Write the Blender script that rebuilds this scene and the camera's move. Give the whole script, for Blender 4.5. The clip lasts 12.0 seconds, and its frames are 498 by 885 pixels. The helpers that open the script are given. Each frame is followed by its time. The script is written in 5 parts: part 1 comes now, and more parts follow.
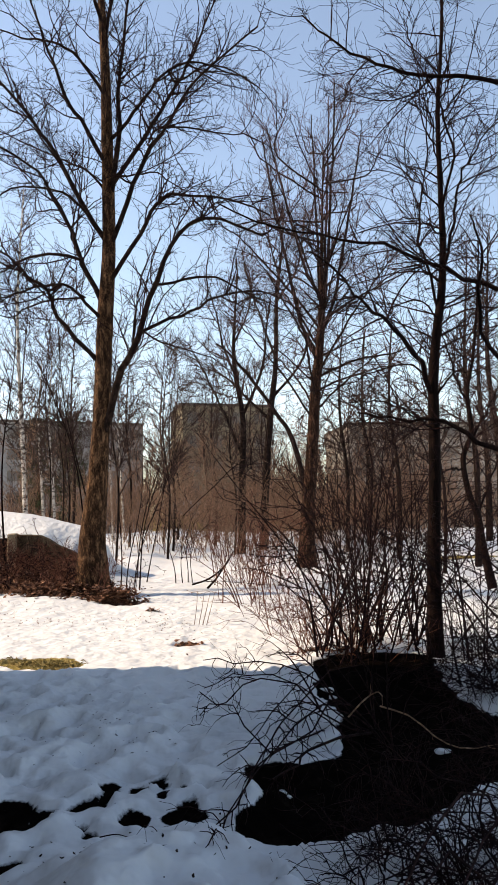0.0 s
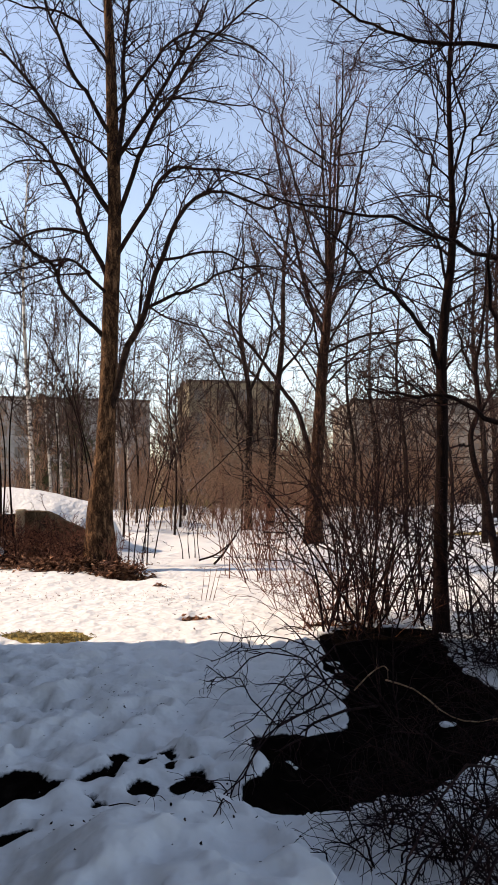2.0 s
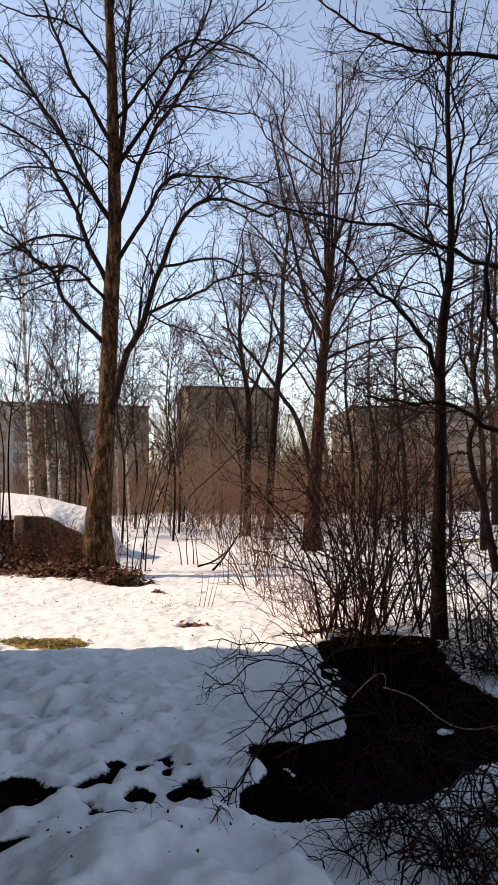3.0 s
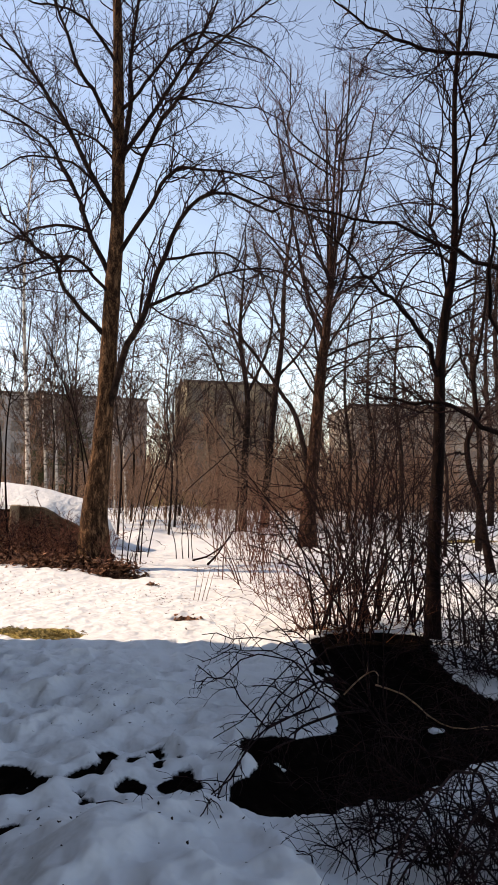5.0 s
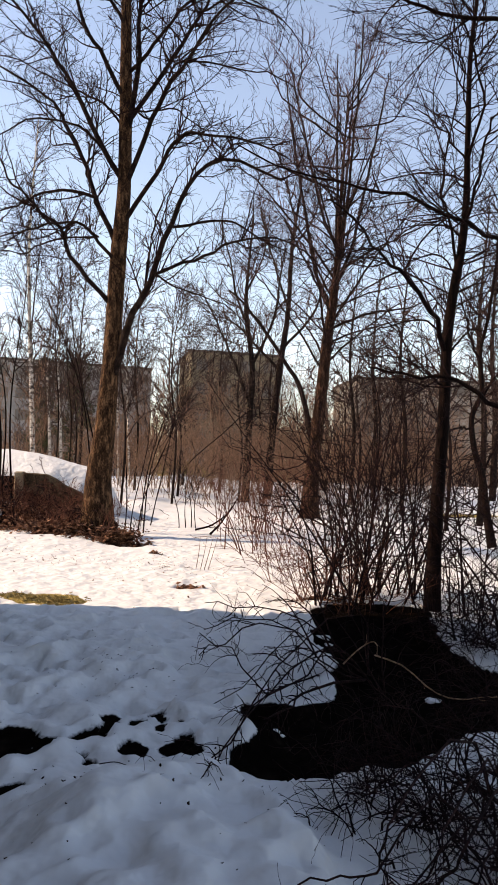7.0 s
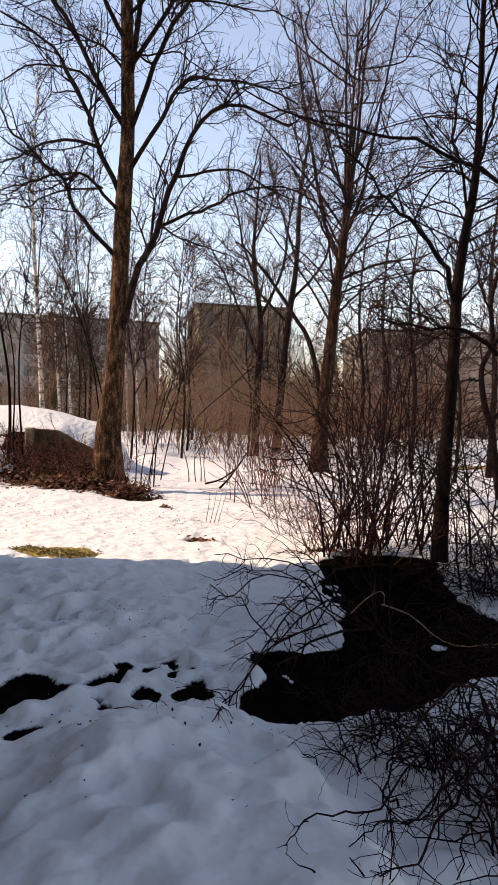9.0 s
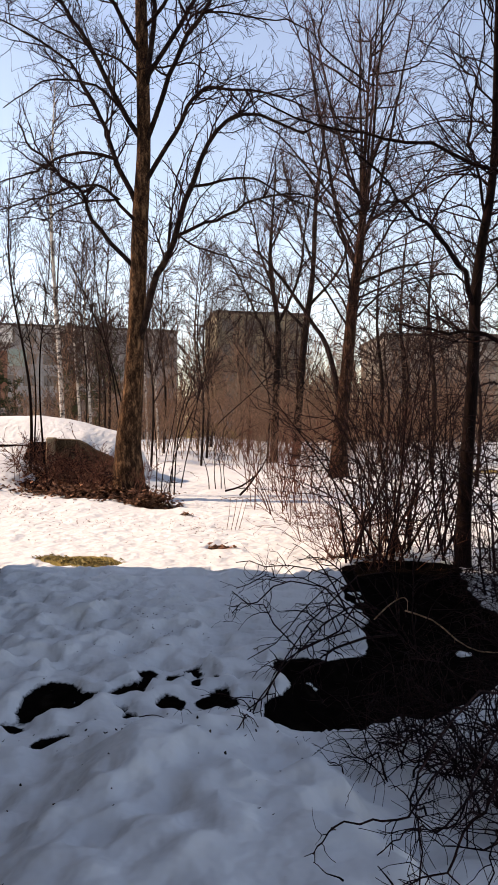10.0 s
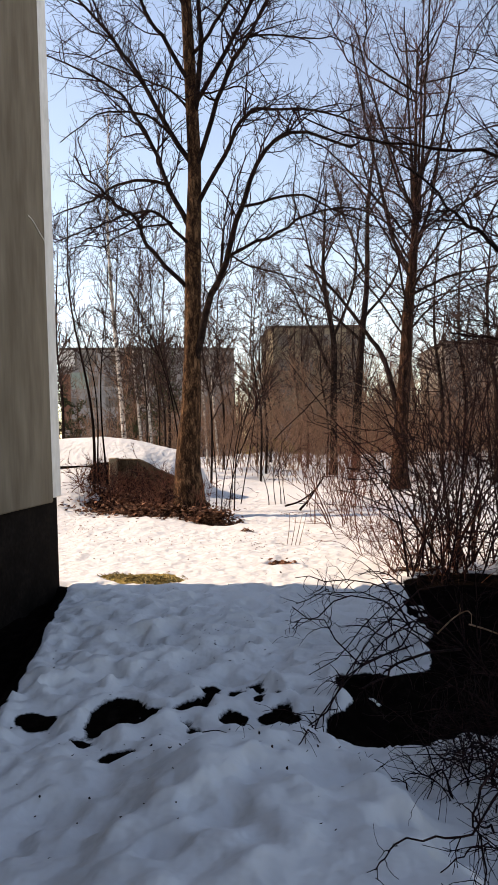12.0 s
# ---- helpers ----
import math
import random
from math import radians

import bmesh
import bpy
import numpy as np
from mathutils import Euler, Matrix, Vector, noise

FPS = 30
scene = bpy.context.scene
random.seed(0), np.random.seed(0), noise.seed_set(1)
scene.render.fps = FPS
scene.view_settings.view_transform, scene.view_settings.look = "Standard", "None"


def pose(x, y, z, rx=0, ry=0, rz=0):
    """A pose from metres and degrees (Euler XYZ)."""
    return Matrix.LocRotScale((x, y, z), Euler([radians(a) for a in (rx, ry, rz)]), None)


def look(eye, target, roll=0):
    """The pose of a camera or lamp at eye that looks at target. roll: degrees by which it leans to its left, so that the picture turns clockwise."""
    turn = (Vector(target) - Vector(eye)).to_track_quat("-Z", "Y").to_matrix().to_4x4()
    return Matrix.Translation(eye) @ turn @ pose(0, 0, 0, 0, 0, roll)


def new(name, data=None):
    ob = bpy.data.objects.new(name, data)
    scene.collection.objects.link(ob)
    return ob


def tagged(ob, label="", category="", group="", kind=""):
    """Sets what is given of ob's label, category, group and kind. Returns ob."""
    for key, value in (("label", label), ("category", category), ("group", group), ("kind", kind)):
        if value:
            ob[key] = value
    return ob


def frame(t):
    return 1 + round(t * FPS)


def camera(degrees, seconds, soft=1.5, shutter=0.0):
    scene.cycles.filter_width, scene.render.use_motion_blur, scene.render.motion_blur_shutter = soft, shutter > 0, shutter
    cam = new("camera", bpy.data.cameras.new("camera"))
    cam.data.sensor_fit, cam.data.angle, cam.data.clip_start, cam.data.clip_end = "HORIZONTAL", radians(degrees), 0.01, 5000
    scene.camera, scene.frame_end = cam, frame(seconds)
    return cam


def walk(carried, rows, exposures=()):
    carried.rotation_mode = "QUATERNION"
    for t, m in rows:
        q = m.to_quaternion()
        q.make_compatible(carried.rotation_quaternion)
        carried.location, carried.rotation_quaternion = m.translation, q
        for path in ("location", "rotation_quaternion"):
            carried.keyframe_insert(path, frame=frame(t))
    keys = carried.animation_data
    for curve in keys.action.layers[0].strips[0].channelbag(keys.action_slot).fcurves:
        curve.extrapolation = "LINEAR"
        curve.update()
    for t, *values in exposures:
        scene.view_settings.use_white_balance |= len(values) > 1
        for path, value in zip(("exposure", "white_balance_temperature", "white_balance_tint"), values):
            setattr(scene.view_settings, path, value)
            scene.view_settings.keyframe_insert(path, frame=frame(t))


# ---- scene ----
cam = camera(39.4, 12.0, soft=1.6)
PATH = [
    (0, (0.004, -0.188, 1.429), (0.036, 1.802, 1.63), -1.2),
    (0.5, (0.007, -0.163, 1.419), (0.043, 1.831, 1.566), -1.5),
    (1, (-0.001, -0.171, 1.42), (-0.024, 1.824, 1.547), -1.7),
    (1.5, (0.001, -0.171, 1.419), (-0.008, 1.824, 1.559), -1.5),
    (2, (0.001, -0.176, 1.422), (0.013, 1.819, 1.557), -1.1),
    (2.5, (0.003, -0.174, 1.415), (0.016, 1.82, 1.566), -1.5),
    (3, (0.004, -0.188, 1.424), (0.019, 1.806, 1.577), -0.9),
    (5, (-0.003, -0.188, 1.422), (0.019, 1.807, 1.562), 0.5),
    (5.5, (-0.006, -0.19, 1.422), (0.012, 1.805, 1.566), 1.0),
    (6, (-0.004, -0.186, 1.42), (0.015, 1.809, 1.553), 0.8),
    (6.5, (-0.003, -0.183, 1.418), (0.011, 1.814, 1.537), 0.7),
    (6.7, (-0.013, -0.189, 1.426), (-0.001, 1.809, 1.519), 1.6),
    (8.3, (0.013, -0.21, 1.423), (0.049, 1.789, 1.394), 0.0),
    (8.5, (0.01, -0.203, 1.422), (0.059, 1.796, 1.378), 0.1),
    (9, (0.0, -0.21, 1.423), (-0.011, 1.789, 1.347), 1.0),
    (9.5, (-0.005, -0.229, 1.424), (-0.042, 1.77, 1.372), 0.6),
    (10, (-0.007, -0.223, 1.43), (-0.073, 1.775, 1.372), 0.1),
    (10.5, (-0.011, -0.226, 1.425), (-0.11, 1.771, 1.379), 0.1),
    (11, (-0.004, -0.185, 1.404), (-0.125, 1.811, 1.337), -0.6),
    (11.5, (-0.02, -0.193, 1.4), (-0.185, 1.798, 1.309), 0.5),
    (12, (0.026, -0.266, 1.441), (-0.21, 1.72, 1.428), -1.8),
]
walk(cam, [(t, look(eye, target, roll)) for t, eye, target, roll in PATH],
     exposures=[(0.0, 0.65, 7700, 13), (2.0, 0.65, 7920, 17), (6.5, 0.65, 8050, 18), (9.5, 0.65, 8150, 21), (12.0, 0.65, 8080, 18)])

# ---- light ----
world = bpy.data.worlds.new("sky")
scene.world = world
world.use_nodes = True
wn, wl = world.node_tree.nodes, world.node_tree.links
sky = wn.new("ShaderNodeTexSky")
sky.sky_type, sky.sun_disc = "NISHITA", False
sky.sun_elevation, sky.sun_rotation = radians(36), radians(-86)
sky.air_density, sky.dust_density, sky.ozone_density = 0.95, 0.2, 0.0
wn["Background"].inputs["Strength"].default_value = 0.195
wl.new(sky.outputs["Color"], wn["Background"].inputs["Color"])

SUN_FROM = Vector((-math.cos(radians(36)), 0.075, math.sin(radians(36))))
sun = new("sun", bpy.data.lights.new("sun", "SUN"))
sun.data.energy, sun.data.angle, sun.data.color = 5.0, radians(0.53), (1.0, 0.875, 0.73)
sun.matrix_world = look(SUN_FROM * 60, (0, 0, 0))


# ---- materials ----
def material(name):
    m = bpy.data.materials.new(name)
    m.use_nodes = True
    return m, m.node_tree.nodes, m.node_tree.links, m.node_tree.nodes["Principled BSDF"]


def noise_node(nodes, links, scale, detail=4.0, stretch=(1, 1, 1), coord=None, rough=0.55):
    t = nodes.new("ShaderNodeTexNoise")
    t.inputs["Scale"].default_value, t.inputs["Detail"].default_value, t.inputs["Roughness"].default_value = scale, detail, rough
    m = nodes.new("ShaderNodeMapping")
    m.inputs["Scale"].default_value = stretch
    c = coord or nodes.new("ShaderNodeTexCoord")
    links.new(c.outputs["Object"], m.inputs["Vector"])
    links.new(m.outputs["Vector"], t.inputs["Vector"])
    return t


def ramp(nodes, links, source, stops):
    r = nodes.new("ShaderNodeValToRGB")
    els = r.color_ramp.elements
    while len(els) < len(stops):
        els.new(0.5)
    for e, (p, c) in zip(els, stops):
        e.position, e.color = p, (*c, 1)
    links.new(source, r.inputs["Fac"])
    return r


def bump(nodes, links, bsdf, source, strength, distance):
    b = nodes.new("ShaderNodeBump")
    b.inputs["Strength"].default_value, b.inputs["Distance"].default_value = strength, distance
    links.new(source, b.inputs["Height"])
    links.new(b.outputs["Normal"], bsdf.inputs["Normal"])
    return b


def rough_stuff(name, dark, mid, light, scale, stretch=(1, 1, 1), roughness=0.9, relief=0.01, fine=6.0, gloss=0.04):
    """A weathered matt surface: broad patches and fine grain in one colour family."""
    m, n, l, b = material(name)
    a = noise_node(n, l, scale, 5, stretch)
    f = noise_node(n, l, scale * fine, 3, stretch)
    mix = n.new("ShaderNodeMath")
    mix.operation = "MULTIPLY_ADD"
    mix.inputs[1].default_value = 0.45
    l.new(f.outputs["Fac"], mix.inputs[0])
    half = n.new("ShaderNodeMath")
    half.operation = "MULTIPLY"
    half.inputs[1].default_value = 0.55
    l.new(a.outputs["Fac"], half.inputs[0])
    l.new(half.outputs[0], mix.inputs[2])
    r = ramp(n, l, mix.outputs[0], [(0.36, dark), (0.5, mid), (0.64, light)])
    l.new(r.outputs["Color"], b.inputs["Base Color"])
    b.inputs["Roughness"].default_value = roughness
    b.inputs["Specular IOR Level"].default_value = gloss
    if relief:
        bump(n, l, b, mix.outputs[0], 0.8, relief)
    return m


def ground_material():
    """Old snow, and where it has melted wet soil with litter or last year's grass."""
    m, n, l, b = material("old_snow_and_soil")
    c = n.new("ShaderNodeTexCoord")
    bare, grass = n.new("ShaderNodeAttribute"), n.new("ShaderNodeAttribute")
    bare.attribute_name, grass.attribute_name = "bare", "grass"
    broad, grit = noise_node(n, l, 0.9, 5, coord=c), noise_node(n, l, 38, 4, coord=c, rough=0.7)
    snow = ramp(n, l, broad.outputs["Fac"], [(0.3, (0.515, 0.53, 0.545)), (0.55, (0.565, 0.575, 0.585)), (0.8, (0.53, 0.538, 0.548))])
    specks = ramp(n, l, grit.outputs["Fac"], [(0.0, (1, 1, 1)), (0.70, (1, 1, 1)), (0.77, (0.35, 0.27, 0.2))])
    dirty = n.new("ShaderNodeMix")
    dirty.data_type, dirty.blend_type = "RGBA", "MULTIPLY"
    dirty.inputs["Factor"].default_value = 0.25
    l.new(snow.outputs["Color"], dirty.inputs["A"])
    l.new(specks.outputs["Color"], dirty.inputs["B"])
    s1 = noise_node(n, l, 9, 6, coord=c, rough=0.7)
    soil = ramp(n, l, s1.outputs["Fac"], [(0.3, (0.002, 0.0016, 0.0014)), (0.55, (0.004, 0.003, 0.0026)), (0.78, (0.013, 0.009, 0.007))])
    g1 = noise_node(n, l, 55, 4, (1, 1, 1), c, 0.7)
    turf = ramp(n, l, g1.outputs["Fac"], [(0.3, (0.06, 0.045, 0.014)), (0.5, (0.20, 0.15, 0.05)), (0.7, (0.36, 0.28, 0.115))])
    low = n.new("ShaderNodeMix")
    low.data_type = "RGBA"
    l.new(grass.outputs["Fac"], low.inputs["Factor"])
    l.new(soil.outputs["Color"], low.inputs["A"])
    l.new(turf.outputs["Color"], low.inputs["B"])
    top = n.new("ShaderNodeMix")
    top.data_type = "RGBA"
    ragged = noise_node(n, l, 45, 3, coord=c)
    wiggle = n.new("ShaderNodeMath")
    wiggle.operation = "MULTIPLY_ADD"
    wiggle.inputs[1].default_value = 0.022
    l.new(ragged.outputs["Fac"], wiggle.inputs[0])
    l.new(bare.outputs["Fac"], wiggle.inputs[2])
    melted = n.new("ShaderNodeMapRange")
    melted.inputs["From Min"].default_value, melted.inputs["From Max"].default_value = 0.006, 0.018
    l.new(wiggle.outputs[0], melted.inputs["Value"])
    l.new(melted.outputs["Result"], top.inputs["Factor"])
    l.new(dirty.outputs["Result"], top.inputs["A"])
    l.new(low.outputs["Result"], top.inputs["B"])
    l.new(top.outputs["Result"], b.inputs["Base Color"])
    b.inputs["Roughness"].default_value = 0.75
    gloss = n.new("ShaderNodeMath")
    gloss.operation = "MULTIPLY_ADD"
    gloss.inputs[1].default_value, gloss.inputs[2].default_value = -0.2, 0.2
    l.new(melted.outputs["Result"], gloss.inputs[0])
    l.new(gloss.outputs[0], b.inputs["Specular IOR Level"])
    crust = noise_node(n, l, 8, 2, coord=c, rough=0.45)
    bump(n, l, b, crust.outputs["Fac"], 0.9, 0.04)
    return m


def birch_material():
    m, n, l, b = material("birch_bark")
    bands = noise_node(n, l, 4.5, 5, (1, 1, 1.9), rough=0.65)
    r = ramp(n, l, bands.outputs["Fac"], [(0.42, (0.02, 0.016, 0.014)), (0.5, (0.38, 0.34, 0.30)), (0.75, (0.60, 0.56, 0.50))])
    l.new(r.outputs["Color"], b.inputs["Base Color"])
    b.inputs["Roughness"].default_value = 0.8
    return m


def glass_material():
    m, n, l, b = material("dark_window_glass")
    b.inputs["Base Color"].default_value = (0.12, 0.11, 0.10, 1)
    b.inputs["Roughness"].default_value = 0.5
    b.inputs["Specular IOR Level"].default_value = 0.15
    return m


SNOW = ground_material()
OLD_BARK = rough_stuff("old_furrowed_bark", (0.004, 0.0026, 0.002), (0.038, 0.0195, 0.0112), (0.19, 0.108, 0.06), 15, (1, 1, 0.32), relief=0.028)
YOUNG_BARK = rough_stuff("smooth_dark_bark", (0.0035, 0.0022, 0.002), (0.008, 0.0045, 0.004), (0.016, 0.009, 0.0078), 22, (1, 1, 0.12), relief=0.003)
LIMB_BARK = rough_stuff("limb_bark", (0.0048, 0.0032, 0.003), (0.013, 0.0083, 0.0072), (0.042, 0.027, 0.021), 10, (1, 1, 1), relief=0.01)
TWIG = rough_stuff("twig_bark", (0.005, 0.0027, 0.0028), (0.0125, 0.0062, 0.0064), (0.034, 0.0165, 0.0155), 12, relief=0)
RED_TWIG = rough_stuff("reddish_twig_bark", (0.036, 0.0145, 0.0105), (0.09, 0.038, 0.027), (0.19, 0.088, 0.06), 12, relief=0)
PALE_TWIG = rough_stuff("pale_brown_twig_bark", (0.06, 0.034, 0.022), (0.17, 0.102, 0.07), (0.34, 0.218, 0.155), 8, relief=0)
GREY_TWIG = rough_stuff("grey_brown_twig_bark", (0.016, 0.010, 0.009), (0.04, 0.025, 0.021), (0.085, 0.055, 0.045), 8, relief=0)
PINK_TWIG = rough_stuff("rosy_twig_bark", (0.024, 0.014, 0.0145), (0.066, 0.039, 0.04), (0.13, 0.08, 0.08), 8, relief=0)
BIRCH = birch_material()
NEEDLES = rough_stuff("pine_needles", (0.012, 0.016, 0.008), (0.035, 0.042, 0.02), (0.07, 0.075, 0.035), 6, relief=0)
LITTER = rough_stuff("dead_leaves", (0.012, 0.006, 0.004), (0.11, 0.052, 0.034), (0.36, 0.20, 0.13), 11, relief=0)
STRAW = rough_stuff("dry_grass", (0.07, 0.05, 0.018), (0.24, 0.18, 0.07), (0.42, 0.33, 0.16), 10, relief=0)
PANEL = rough_stuff("stained_concrete_panel", (0.115, 0.092, 0.066), (0.16, 0.131, 0.096), (0.215, 0.18, 0.138), 1.3, (1, 1, 0.2), 0.85, 0.004, 5)
STRIP = rough_stuff("pale_concrete_edge", (0.50, 0.48, 0.44), (0.60, 0.58, 0.54), (0.68, 0.66, 0.62), 3, (1, 1, 0.4), 0.85, 0.004)
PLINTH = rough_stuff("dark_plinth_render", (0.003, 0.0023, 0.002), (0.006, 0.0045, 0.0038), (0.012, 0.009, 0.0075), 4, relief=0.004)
OLD_CONCRETE = rough_stuff("mossy_old_concrete", (0.02, 0.0135, 0.008), (0.065, 0.045, 0.028), (0.17, 0.122, 0.08), 9, relief=0.01)
# paler and more tan than the retaining wall's concrete
POST = rough_stuff("pale_tan_concrete", (0.13, 0.095, 0.06), (0.24, 0.19, 0.13), (0.36, 0.30, 0.22), 9, relief=0.01)
GREY_BLOCK = rough_stuff("grey_facade_panels", (0.17, 0.162, 0.158), (0.22, 0.21, 0.205), (0.28, 0.268, 0.263), 0.5, roughness=0.9, relief=0)
TAN_BLOCK = rough_stuff("tan_facade_panels", (0.11, 0.09, 0.062), (0.175, 0.145, 0.104), (0.25, 0.212, 0.156), 0.5, roughness=0.9, relief=0)
BROWN_BLOCK = rough_stuff("brown_grey_facade_panels", (0.17, 0.148, 0.128), (0.25, 0.218, 0.19), (0.34, 0.3, 0.266), 0.5, roughness=0.9, relief=0)
ROOF_FELT = rough_stuff("roof_felt", (0.05, 0.04, 0.035), (0.08, 0.065, 0.055), (0.11, 0.09, 0.08), 1, relief=0)
FRAME_PAINT = rough_stuff("window_paint", (0.11, 0.09, 0.072), (0.14, 0.118, 0.095), (0.18, 0.155, 0.125), 2, relief=0)
CLUMP = rough_stuff("grainy_old_snow", (0.40, 0.41, 0.43), (0.52, 0.53, 0.545), (0.6, 0.61, 0.62), 14, relief=0.01)
VASE_BARK = rough_stuff("reddish_scaly_bark", (0.004, 0.0022, 0.0018), (0.022, 0.0112, 0.0076), (0.1, 0.052, 0.034), 16, (1, 1, 0.3), relief=0.03)
BRICK_CLADDING = rough_stuff("red_brown_cladding", (0.10, 0.05, 0.035), (0.15, 0.075, 0.05), (0.2, 0.1, 0.07), 2, relief=0)
GREEN_GLASS = rough_stuff("greenish_wired_glass", (0.12, 0.15, 0.13), (0.17, 0.21, 0.18), (0.23, 0.27, 0.24), 1.5, roughness=0.35, relief=0, gloss=0.3)
GLASS = glass_material()


# ---- mesh helpers ----
def mesh_from(name, verts, quads, smooth=False):
    """A mesh from an array of places and an array of corner numbers."""
    me = bpy.data.meshes.new(name)
    k = quads.shape[1]
    me.vertices.add(len(verts))
    me.loops.add(quads.size)
    me.polygons.add(len(quads))
    me.vertices.foreach_set("co", np.ascontiguousarray(verts, dtype=np.float32).ravel())
    me.loops.foreach_set("vertex_index", np.ascontiguousarray(quads, dtype=np.int32).ravel())
    me.polygons.foreach_set("loop_start", np.arange(0, quads.size, k, dtype=np.int32))
    me.polygons.foreach_set("use_smooth", np.full(len(quads), smooth, dtype=bool))
    me.update(calc_edges=True)
    me.validate()
    return me


def thing(name, place, label, category, group="", kind=""):
    ob = new(name)
    ob.location = place
    ob.empty_display_size = 0.2
    return tagged(ob, label, category, group, kind)


def place_under(ob, parent, mat):
    ob.parent = parent
    ob.data.materials.append(mat)
    return ob


def part(name, bm, mat, parent, label=""):
    """A bmesh, in the parent's own space, as one mesh object under it."""
    me = bpy.data.meshes.new(name)
    bm.to_mesh(me)
    bm.free()
    ob = place_under(new(name, me), parent, mat)
    return tagged(ob, label) if label else ob


def box(lo, hi, bevel=0.0):
    bm = bmesh.new()
    bmesh.ops.create_cube(bm, size=1)
    lo, hi = Vector(lo), Vector(hi)
    for v in bm.verts:
        v.co = Vector([lo[i] + (v.co[i] + 0.5) * (hi[i] - lo[i]) for i in range(3)])
    if bevel:
        bmesh.ops.bevel(bm, geom=bm.edges[:], offset=bevel, segments=1, affect="EDGES", profile=0.5)
    return bm


def unit(a):
    return a / np.maximum(np.linalg.norm(a, axis=-1, keepdims=True), 1e-9)


def smooth_path(points, n):
    """n places along a Catmull-Rom curve through the points."""
    p = np.array(points, float)
    p = np.vstack([2 * p[0] - p[1], p, 2 * p[-1] - p[-2]])
    t = np.linspace(0, len(p) - 3 - 1e-6, n)
    i, f = t.astype(int), (t % 1)[:, None]
    a, b, c, d = p[i], p[i + 1], p[i + 2], p[i + 3]
    return 0.5 * (2 * b + (c - a) * f + (2 * a - 5 * b + 4 * c - d) * f**2 + (3 * b - a - 3 * c + d) * f**3)


def tubes(paths, radii, sides):
    """Tapered tubes along paths (branches, places, 3): vertices and quads."""
    n, m, _ = paths.shape
    tangent = unit(np.gradient(paths, axis=1))
    ref = np.where(np.abs(tangent[:, :1, 2:3]) > 0.8, np.array([0.9, 0.3, 0.1]), np.array([0.1, 0.2, 0.95]))
    u = unit(np.cross(tangent, np.broadcast_to(ref, tangent.shape)))
    v = np.cross(tangent, u)
    a = np.linspace(0, 2 * np.pi, sides, endpoint=False)
    ring = u[:, :, None] * np.cos(a)[:, None] + v[:, :, None] * np.sin(a)[:, None]
    verts = (paths[:, :, None] + ring * radii[:, :, None, None]).reshape(-1, 3)
    k = np.arange(sides)
    one = np.stack([k, (k + 1) % sides, (k + 1) % sides + sides, k + sides], -1)
    quads = one[None, None] + (np.arange(m - 1) * sides)[None, :, None, None] + (np.arange(n) * m * sides)[:, None, None, None]
    return verts, quads.reshape(-1, 4)


def tube_part(name, sets, mat, parent, label="", kind=""):
    """Sets of (paths, radii, sides), in world places, as one mesh under the parent."""
    vs, qs, off = [], [], 0
    for paths, radii, sides in sets:
        if len(paths) == 0:
            continue
        v, q = tubes(paths, radii, sides)
        vs.append(v)
        qs.append(q + off)
        off += len(v)
    if not vs:
        return None
    verts = np.concatenate(vs) - np.array(parent.matrix_basis.translation)
    ob = place_under(new(name, mesh_from(name, verts, np.concatenate(qs), True)), parent, mat)
    return tagged(ob, label, kind=kind)


def shoots(paths, radii, rng, per_metre, length, angle, thick, up=0.1, wander=0.18, places=5, first=0.15, thin=0.4, least=0.003, taper=0.6, curl=0.09):
    """Side branches on all the given branches: paths and radii of one more level."""
    n, m, _ = paths.shape
    seg = np.linalg.norm(np.diff(paths, axis=1), axis=-1)
    total = seg.sum(1)
    idx = np.repeat(np.arange(n), rng.poisson(per_metre * total * (1 - first)))
    k = len(idx)
    if k == 0:
        return np.zeros((0, places, 3)), np.zeros((0, places))
    f = first + (1 - first) * rng.random(k) ** 0.9
    s = f * (m - 1)
    i = np.minimum(s.astype(int), m - 2)
    w = (s - i)[:, None]
    root = paths[idx, i] * (1 - w) + paths[idx, i + 1] * w
    r0 = radii[idx, i] * (1 - w[:, 0]) + radii[idx, i + 1] * w[:, 0]
    t = unit(paths[idx, i + 1] - paths[idx, i])
    side = unit(np.cross(t, rng.normal(size=(k, 3))))
    a = np.radians(angle * rng.uniform(0.7, 1.3, k))[:, None]
    d = unit(t * np.cos(a) + side * np.sin(a) + np.array([0, 0, up]))
    long = rng.uniform(length[0], length[1], k) * (1.1 - taper * f)
    step = (long / (places - 1))[:, None]
    out = [root]
    bend = rng.normal(size=(k, 3)) * curl * 6 / places
    for _ in range(places - 1):
        out.append(out[-1] + d * step)
        d = unit(d + bend + rng.normal(size=(k, 3)) * wander + np.array([0, 0, up]))
    start = np.clip(np.minimum(r0 * 0.75, thick * rng.uniform(0.7, 1.2, k)), least, None)
    rad = np.maximum(start[:, None] * np.linspace(1, thin, places), least * 0.8)
    return np.stack(out, 1), rad


def bough(*points, r):
    return points, r


def same_length(limbs, n=17, thin=0.28, rough=0.012):
    """Boughs as arrays of one number of places, with a little unevenness."""
    rng = np.random.default_rng(len(limbs))
    paths = np.stack([smooth_path(p, n) for p, _ in limbs])
    jitter = rng.normal(size=paths.shape) * rough
    jitter[:, 0] = 0
    radii = np.stack([r * np.linspace(1, thin, n) for _, r in limbs])
    return paths + jitter, radii


